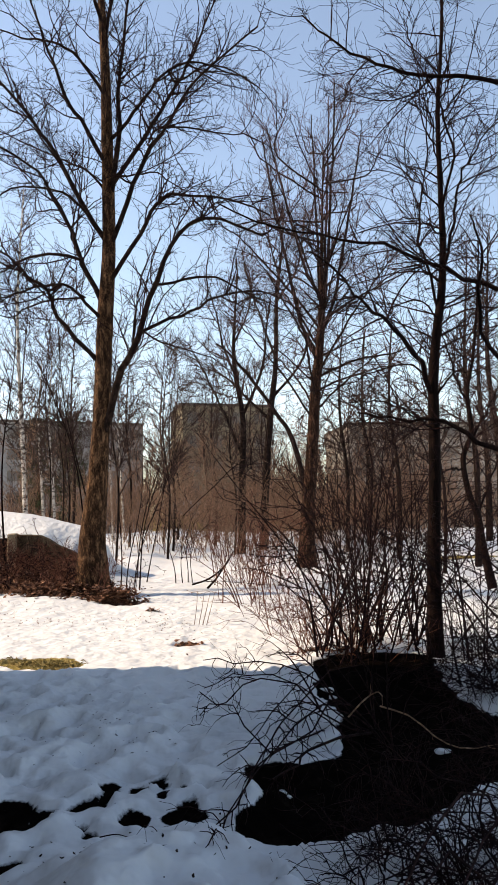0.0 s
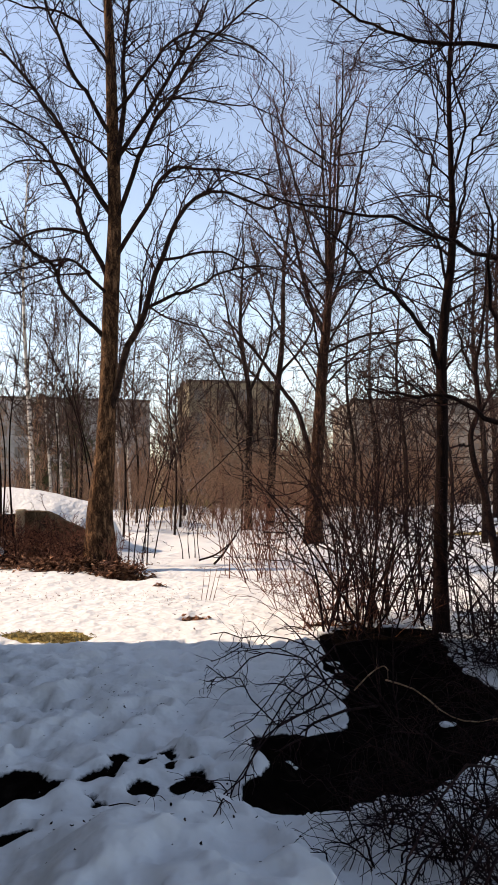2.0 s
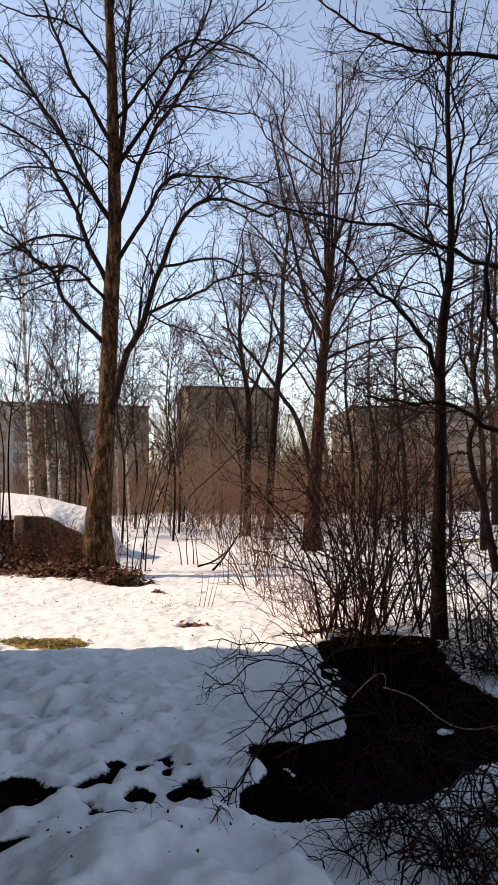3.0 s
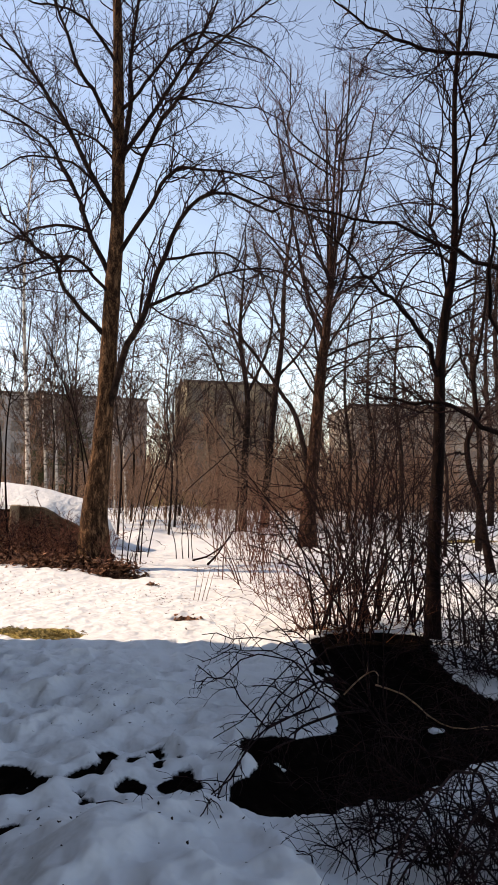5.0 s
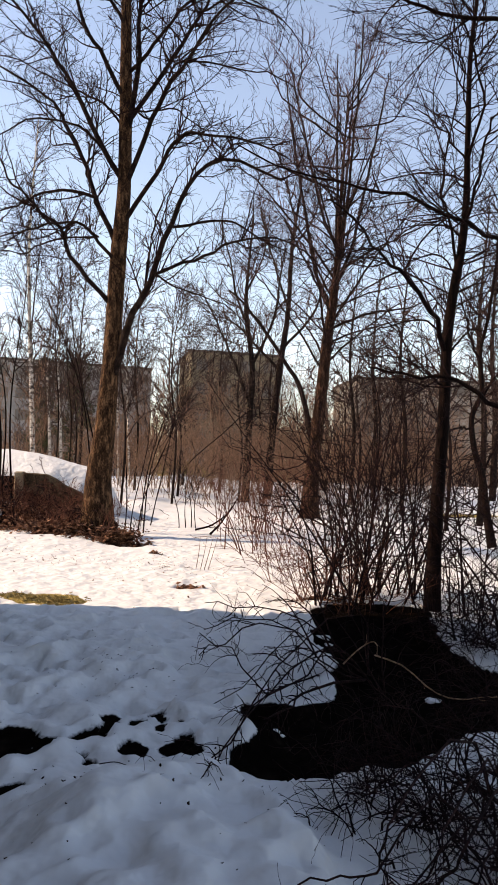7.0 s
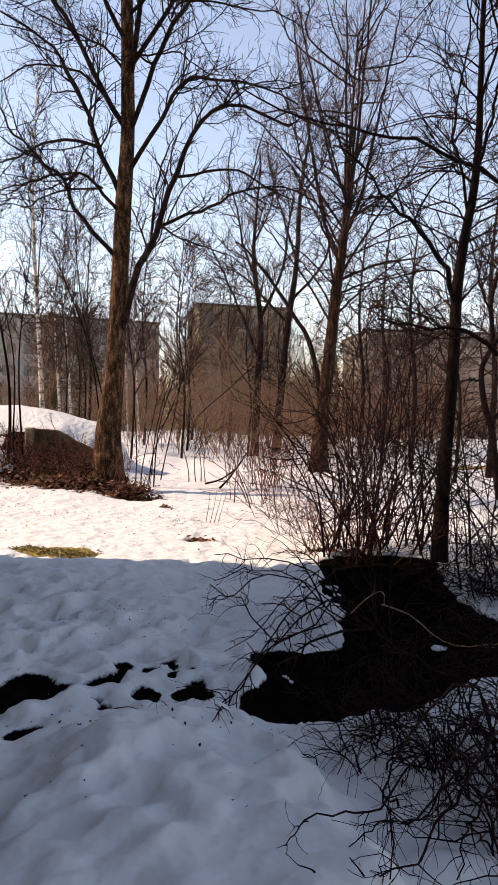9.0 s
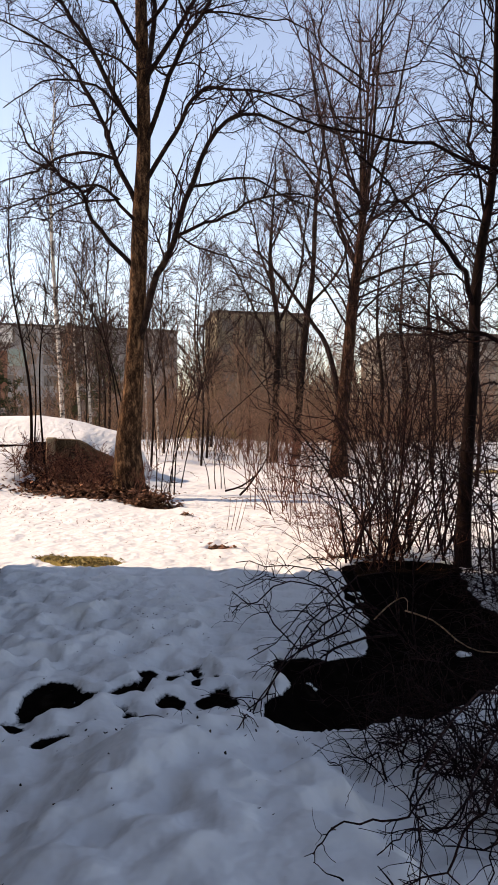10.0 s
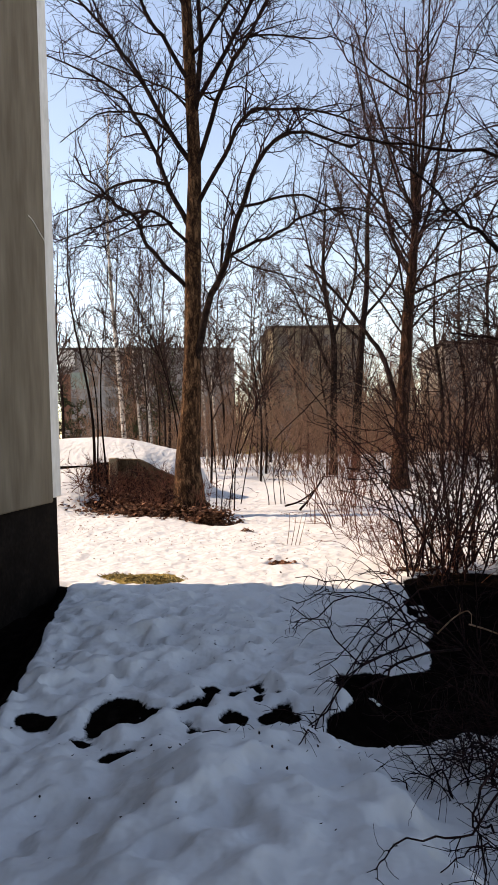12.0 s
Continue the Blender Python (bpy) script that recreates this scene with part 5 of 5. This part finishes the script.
for k in range(7):
    bx, by = 1.5 + k * 1.6, brush.uniform(62, 70)
    shrub("hedge", "tall brown hedge before the apartment blocks", (bx, by, 0), [(bx + d, by + 0.3 * d, 0) for d in (-1.4, -0.7, 0, 0.7, 1.4)], brush, 22, brush.uniform(7.5, 10.0), (0, 0, 0), 0.03, 0.5, 0.035, GREY_TWIG,
          (dict(per_metre=3.2, length=(0.8, 2.2), angle=42, thick=0.022, up=0.08, wander=0.12, places=5, first=0.1, least=0.014),), group="hedges", stem_places=6)

shrub("brushwood", "low brown brushwood heaped round the old tree's foot", (-3.8, 12.6, 0), [(-3.3, 12.3, 0), (-3.8, 12.7, 0), (-4.3, 13.0, 0), (-4.4, 13.8, 0), (-3.7, 13.6, 0), (-4.2, 14.4, 0), (-3.6, 14.4, 0), (-4.5, 14.2, 0), (-2.2, 11.8, 0), (-3.0, 12.0, 0), (-4.6, 12.7, 0)], brush, 84, 0.95, (0, -0.1, 0), 0.5, 0.28, 0.008, RED_TWIG,
      (dict(per_metre=5.0, length=(0.15, 0.6), angle=46, thick=0.006, up=0.02, wander=0.2, places=5, first=0.05, least=0.0045),
       dict(per_metre=4.0, length=(0.1, 0.35), angle=46, thick=0.005, up=0.0, wander=0.2, places=4, first=0.1, least=0.004)), group="brushwood")
shrub("brushwood", "tangle of dark dead stems in front of the retaining wall", (-4.0, 13.6, 0), [(-3.4, 13.2, 0), (-4.0, 13.8, 0), (-4.5, 13.4, 0), (-4.4, 14.4, 0), (-2.25, 12.6, 0), (-3.2, 12.5, 0), (-4.0, 12.6, 0)], brush, 76, 1.05, (0, -0.15, 0), 0.6, 0.3, 0.008, TWIG,
      (dict(per_metre=5.0, length=(0.15, 0.6), angle=55, thick=0.006, up=0.0, wander=0.25, places=5, first=0.05, least=0.0042),
       dict(per_metre=3.0, length=(0.1, 0.35), angle=50, thick=0.005, up=0.0, wander=0.25, places=4, first=0.1, least=0.0036)), group="brushwood", wander=0.16)
shrub("brushwood", "red-brown bare brush growing up against the retaining wall", (-4.1, 14.6, 0), [(-4.6, 14.6, 0), (-4.3, 14.7, 0), (-4.0, 14.6, 0), (-3.75, 14.5, 0), (-3.6, 14.7, 0), (-4.75, 14.3, 0), (-5.1, 14.6, 0)], brush, 72, 0.85, (0, 0, 0), 0.15, 0.22, 0.007, RED_TWIG,
      (dict(per_metre=6.0, length=(0.15, 0.5), angle=46, thick=0.0055, up=0.03, wander=0.2, places=5, first=0.05, least=0.0045),
       dict(per_metre=4.0, length=(0.1, 0.3), angle=46, thick=0.005, up=0.02, wander=0.2, places=4, first=0.1, least=0.004)), group="brushwood", tilt=0.5)
RIGHT_BACK = ((6.86, 20.0, 9.0, 0.10), (8.3, 22.0, 10.5, 0.13), (10.8, 30.0, 11.5, 0.16), (5.6, 30.0, 10.0, 0.12), (-3.6, 33.0, 9.5, 0.07), (-1.8, 38.0, 9.0, 0.08), (4.2, 36.0, 9.5, 0.14), (7.8, 40.0, 9.0, 0.14), (-3.4, 19.0, 7.0, 0.036), (-2.3, 22.0, 7.0, 0.04),
              (3.7, 24.0, 8.5, 0.08), (4.8, 21.0, 8.0, 0.08), (-10.4, 24.0, 9.0, 0.07), (-9.0, 29.0, 10.5, 0.07), (-6.6, 24.0, 9.5, 0.03), (-5.4, 21.0, 8.0, 0.026), (-12.5, 31.0, 11.0, 0.08), (-8.6, 36.0, 12.0, 0.08), (-4.6, 29.0, 9.0, 0.06), (6.4, 15.5, 6.5, 0.06), (5.0, 17.0, 6.0, 0.05),
              (-2.5, 26.0, 7.2, 0.05), (-1.1, 31.0, 8.4, 0.065), (0.7, 34.0, 8.8, 0.07), (-0.2, 25.0, 6.6, 0.045), (1.1, 29.0, 7.6, 0.055), (-3.2, 36.0, 8.6, 0.07), (-7.4, 30.0, 8.0, 0.05), (4.6, 28.0, 7.4, 0.055), (7.2, 33.0, 8.4, 0.065))
for k, (bx, by, top, r) in enumerate(RIGHT_BACK):
    grown_tree("back_tree", "bare brown tree among pale brushwood", (bx, by, 0.0),
               ((bx, by, -0.5), (bx + 0.1, by, top * 0.3), (bx - 0.1, by, top * 0.6), (bx + 0.15, by, top)),
               (r, r * 0.8, r * 0.55, r * 0.15), (), 60 + k, LIMB_BARK, LIMB_BARK, GREY_TWIG, SPARSE_LEVELS, flare=0.2, sides=10, group="background trees")


# ---- woods beyond the blocks ----
def build_far_woods():
    rng = np.random.default_rng(55)
    n = 230
    x, y, tall = rng.uniform(-62, 58, n), rng.uniform(108, 150, n), rng.uniform(8, 14, n)
    lean = rng.normal(size=(n, 2)) * 0.5
    f = np.linspace(0, 1, 7)[None]
    paths = np.stack([x[:, None] + lean[:, :1] * f, y[:, None] + lean[:, 1:] * f, -2.6 + tall[:, None] * f], -1)
    radii = np.repeat(np.linspace(0.16, 0.03, 7)[None], n, 0)
    p, r = shoots(paths, radii, rng, 3.2, (1.2, 4.0), 44, 0.05, 0.08, 0.1, 5, 0.2, least=0.03)
    q, t = shoots(p, r, rng, 1.0, (0.8, 2.0), 42, 0.03, 0.06, 0.12, 4, 0.1, least=0.022)
    woods = thing("far_woods", (0, 125, -2.5), "hazy rosy-brown bare woods beyond the apartment blocks", "woods", kind="stuff")
    tube_part("trunks_and_boughs", [(paths, radii, 5), (p, r, 3), (q, t, 3)], PINK_TWIG, woods, "", "stuff")


build_far_woods()


# ---- pines before the grey block ----
def pine(x, y, foot, top, wide, seed):
    rng = np.random.default_rng(seed)
    root = thing("pine", (x, y, foot), "dark olive-green pine in front of the grey block", "tree", "pines")
    pts = ((x, y, foot - 0.3), (x + 0.1, y, foot + (top - foot) * 0.5), (x, y, top))
    trunk_part(pts, (0.16, 0.12, 0.03), root, OLD_BARK, 10, 12, 0.1, seed=seed)
    tp, tr = smooth_path(pts, 9)[None], np.linspace(0.15, 0.04, 9)[None]
    p, r = shoots(tp, tr, rng, 10.0, (wide * 0.6, wide * 1.3), 76, 0.04, 0.0, 0.06, 5, 0.18, least=0.012)
    q, s = shoots(p, r, rng, 5.0, (0.3, 0.9), 50, 0.015, 0.02, 0.1, 4, 0.15, least=0.01)
    tube_part("bough", [(p, r, 4)], LIMB_BARK, root, "", "stuff")
    n, m = shoots(q, s, rng, 16.0, (0.15, 0.32), 45, 0.03, 0.05, 0.1, 3, 0.1, least=0.03)
    tube_part("needle_tuft", [(q, s * 1.5, 3), (n, m, 3)], NEEDLES, root, "dark green needles", "stuff")


for k, (px, py, top, wide) in enumerate(((-13.9, 48, 8.3, 1.4), (-12.6, 50, 8.9, 1.5), (-11.2, 47, 7.9, 1.3), (-23.8, 58, 6.0, 1.8), (-22.6, 60, 5.2, 1.6))):
    pine(px, py, -0.2, top, wide, 90 + k)


# ---- litter and fallen sticks ----
def leaf_litter(name, label, spots, count, size, mat, seed, rise=0.03, broad=0.6):
    """Curled dead leaves, each two bent faces, strewn over the given ovals."""
    rng = np.random.default_rng(seed)
    spots = np.array(spots)
    pick = spots[rng.integers(0, len(spots), count)]
    rad, ang = np.minimum(np.abs(rng.normal(size=count)) * 0.55, 1.5), rng.uniform(0, 6.283, count)
    x, y = pick[:, 0] + pick[:, 2] * rad * np.cos(ang), pick[:, 1] + pick[:, 3] * rad * np.sin(ang)
    z = ground_height(x, y) + rise * rng.random(count) ** 2.5
    a, s = rng.uniform(0, 6.283, count), size * rng.uniform(0.6, 1.3, count)
    u = np.stack([np.cos(a), np.sin(a), rng.uniform(-0.5, 0.5, count)], -1) * s[:, None]
    v = np.stack([-np.sin(a), np.cos(a), rng.uniform(-0.5, 0.5, count)], -1) * s[:, None] * broad
    c = np.stack([x, y, z], -1)
    up = np.array([0, 0, 1.0]) * s[:, None] * 0.35
    verts = np.stack([c - u - v * 0.4 + up, c - u * 0.2 - v, c + u + up * 0.5, c + u * 0.1 + v, c - u * 0.7 + v * 0.5 + up], 1).reshape(-1, 3)
    quads = (np.arange(count) * 5)[:, None, None] + np.array([[0, 1, 2, 3], [0, 3, 4, 4]])[None]
    tris = np.concatenate([quads[:, 0, [0, 1, 2]], quads[:, 0, [0, 2, 3]], quads[:, 1, [0, 1, 2]]])
    me = mesh_from(name, verts, tris)
    me.materials.append(mat)
    return tagged(new(name, me), label, "leaves", kind="stuff")


leaf_litter("leaf_litter", "brown dead leaves heaped round the old tree", ((-2.9, 12.2, 0.9, 0.5), (-3.8, 12.8, 1.0, 0.8), (-1.98, 11.35, 0.34, 0.14), (-4.2, 13.6, 0.8, 0.9), (-4.0, 14.4, 0.8, 0.5), (-3.4, 12.3, 1.0, 0.55)), 7000, 0.05, LITTER, 3, 0.26)
leaf_litter("leaf_litter", "loose brown leaves strewn on snow by the old tree", ((-3.2, 11.8, 1.3, 0.35), (-4.3, 12.1, 0.9, 0.5), (-2.3, 11.5, 0.7, 0.25)), 520, 0.04, LITTER, 31, 0.05)
leaf_litter("leaf_litter", "small brown leaves under the dark thicket", ((1.0, 7.0, 0.4, 0.14), (0.75, 7.0, 0.25, 0.14)), 320, 0.02, LITTER, 4)
leaf_litter("grass_tuft", "flattened yellow grass in the melted spot", ((-2.28, 6.98, 0.16, 0.09), (-2.02, 6.86, 0.28, 0.17), (-1.78, 6.72, 0.2, 0.14)), 2600, 0.028, STRAW, 5, 0.02, 0.2)
leaf_litter("debris", "small dark scraps of bark lying on the snow", ((-0.5, 2.8, 1.6, 1.0), (-0.8, 4.5, 1.6, 1.8), (-1.0, 9.0, 2.4, 2.4), (-4.5, 10.5, 1.5, 2.0)), 520, 0.008, LIMB_BARK, 6)


def stick(label, pts, r, mat, seed):
    """A fallen stick with a few side twigs."""
    rng = np.random.default_rng(seed)
    root = thing("fallen_stick", pts[0], label, "stick", "fallen sticks")
    p, rad = smooth_path(pts, 12)[None], np.linspace(r, r * 0.5, 12)[None]
    tube_part("stem", [(p, rad, 7)], mat, root)
    q, s = shoots(p, rad, rng, 3.0, (0.05, 0.25), 45, r * 0.5, 0.0, 0.15, 4, 0.2, least=0.0015)
    if len(q):
        tube_part("side_twig", [(q, s, 4)], mat, root, "", "stuff")


stick("pale bent stick lying over bare soil", ((0.69, 4.50, 0.09), (0.79, 4.47, 0.20), (0.87, 4.43, 0.26), (0.90, 4.40, 0.24)), 0.006, PALE_TWIG, 1)
stick("long pale curved stick on the dark soil", ((0.88, 4.40, 0.18), (1.05, 4.30, 0.14), (1.18, 4.13, 0.05), (1.29, 3.96, 0.05), (1.53, 4.00, 0.06), (1.72, 3.90, 0.06)), 0.006, PALE_TWIG, 2)
stick("short dark twig lying on the snow bank", ((0.18, 1.55, 0.245), (0.17, 1.57, 0.24), (0.14, 1.60, 0.23)), 0.003, TWIG, 4)
stick("short dark twig lying on the snow bank", ((0.31, 1.56, 0.23), (0.30, 1.58, 0.235), (0.28, 1.62, 0.24)), 0.003, TWIG, 15)
stick("dark fallen branch on the snow", ((-0.92, 13.30, 0.09), (-0.60, 13.30, 0.19), (-0.28, 13.30, 0.44), (-0.12, 13.30, 0.71)), 0.02, YOUNG_BARK, 5)
stick("dark fallen branch end in the snow", ((-0.61, 12.97, 0.05), (-0.43, 13.25, 0.23), (-0.22, 13.20, 0.55)), 0.024, YOUNG_BARK, 6)
stick("small forked twig lying on the snow", ((-0.63, 3.0, 0.04), (-0.56, 3.0, 0.05), (-0.50, 2.99, 0.04)), 0.003, TWIG, 7)
for k, (dx, lean) in enumerate(((0.0, 0.02), (0.06, 0.05), (0.11, 0.08), (0.16, 0.09))):
    stick("dry weed stalk standing in the snow", ((-0.61 + dx, 9.0, -0.02), (-0.58 + dx + lean * 0.4, 9.0, 0.22), (-0.58 + dx + lean, 9.0, 0.42)), 0.005, PALE_TWIG, 8 + k)
leaf_litter("grass_tuft", "brown withered tuft poking through snow", ((-0.60, 7.62, 0.15, 0.09),), 160, 0.035, LITTER, 12, 0.06)
leaf_litter("grass_tuft", "brown withered tuft poking through snow", ((-1.3, 10.3, 0.1, 0.07),), 60, 0.03, LITTER, 13, 0.04)
leaf_litter("debris", "scraps of bark and leaves blown over sunlit snow", ((-1.0, 9.0, 2.2, 2.0), (-4.0, 10.5, 1.6, 2.0), (-2.6, 9.5, 2.0, 1.6)), 420, 0.014, LITTER, 16)


def snow_clump(x, y, size, seed):
    """A lump of old snow left lying on bare soil, its top uneven."""
    rng = np.random.default_rng(seed)
    bm = bmesh.new()
    bmesh.ops.create_icosphere(bm, subdivisions=3, radius=1.0)
    phase = rng.uniform(0, 6.28, 3)
    for v in bm.verts:
        k = 1 + 0.18 * math.sin(3 * v.co.x + phase[0]) + 0.14 * math.sin(4 * v.co.y + phase[1]) + 0.10 * math.sin(6 * v.co.z + 5 * v.co.x + phase[2])
        v.co = Vector((v.co.x * size * k, v.co.y * size * 0.7 * k, v.co.z * size * 0.38 * k))
    for f in bm.faces:
        f.smooth = True
    me = bpy.data.meshes.new("snow_clump")
    bm.to_mesh(me)
    bm.free()
    me.materials.append(CLUMP)
    ob = new("snow_clump", me)
    ob.location = (x, y, float(ground_height(x, y)) + size * 0.12)
    tagged(ob, "small grey lump of old snow on bare soil", "snow", "snow clumps")


for k, (x, y, size) in enumerate(((1.28, 4.42, 0.05), (0.2, 3.8, 0.035), (0.24, 3.72, 0.022), (0.69, 5.75, 0.06), (0.73, 5.6, 0.04), (1.05, 3.32, 0.03), (0.63, 3.24, 0.03))):
    snow_clump(x, y, size, 200 + k)
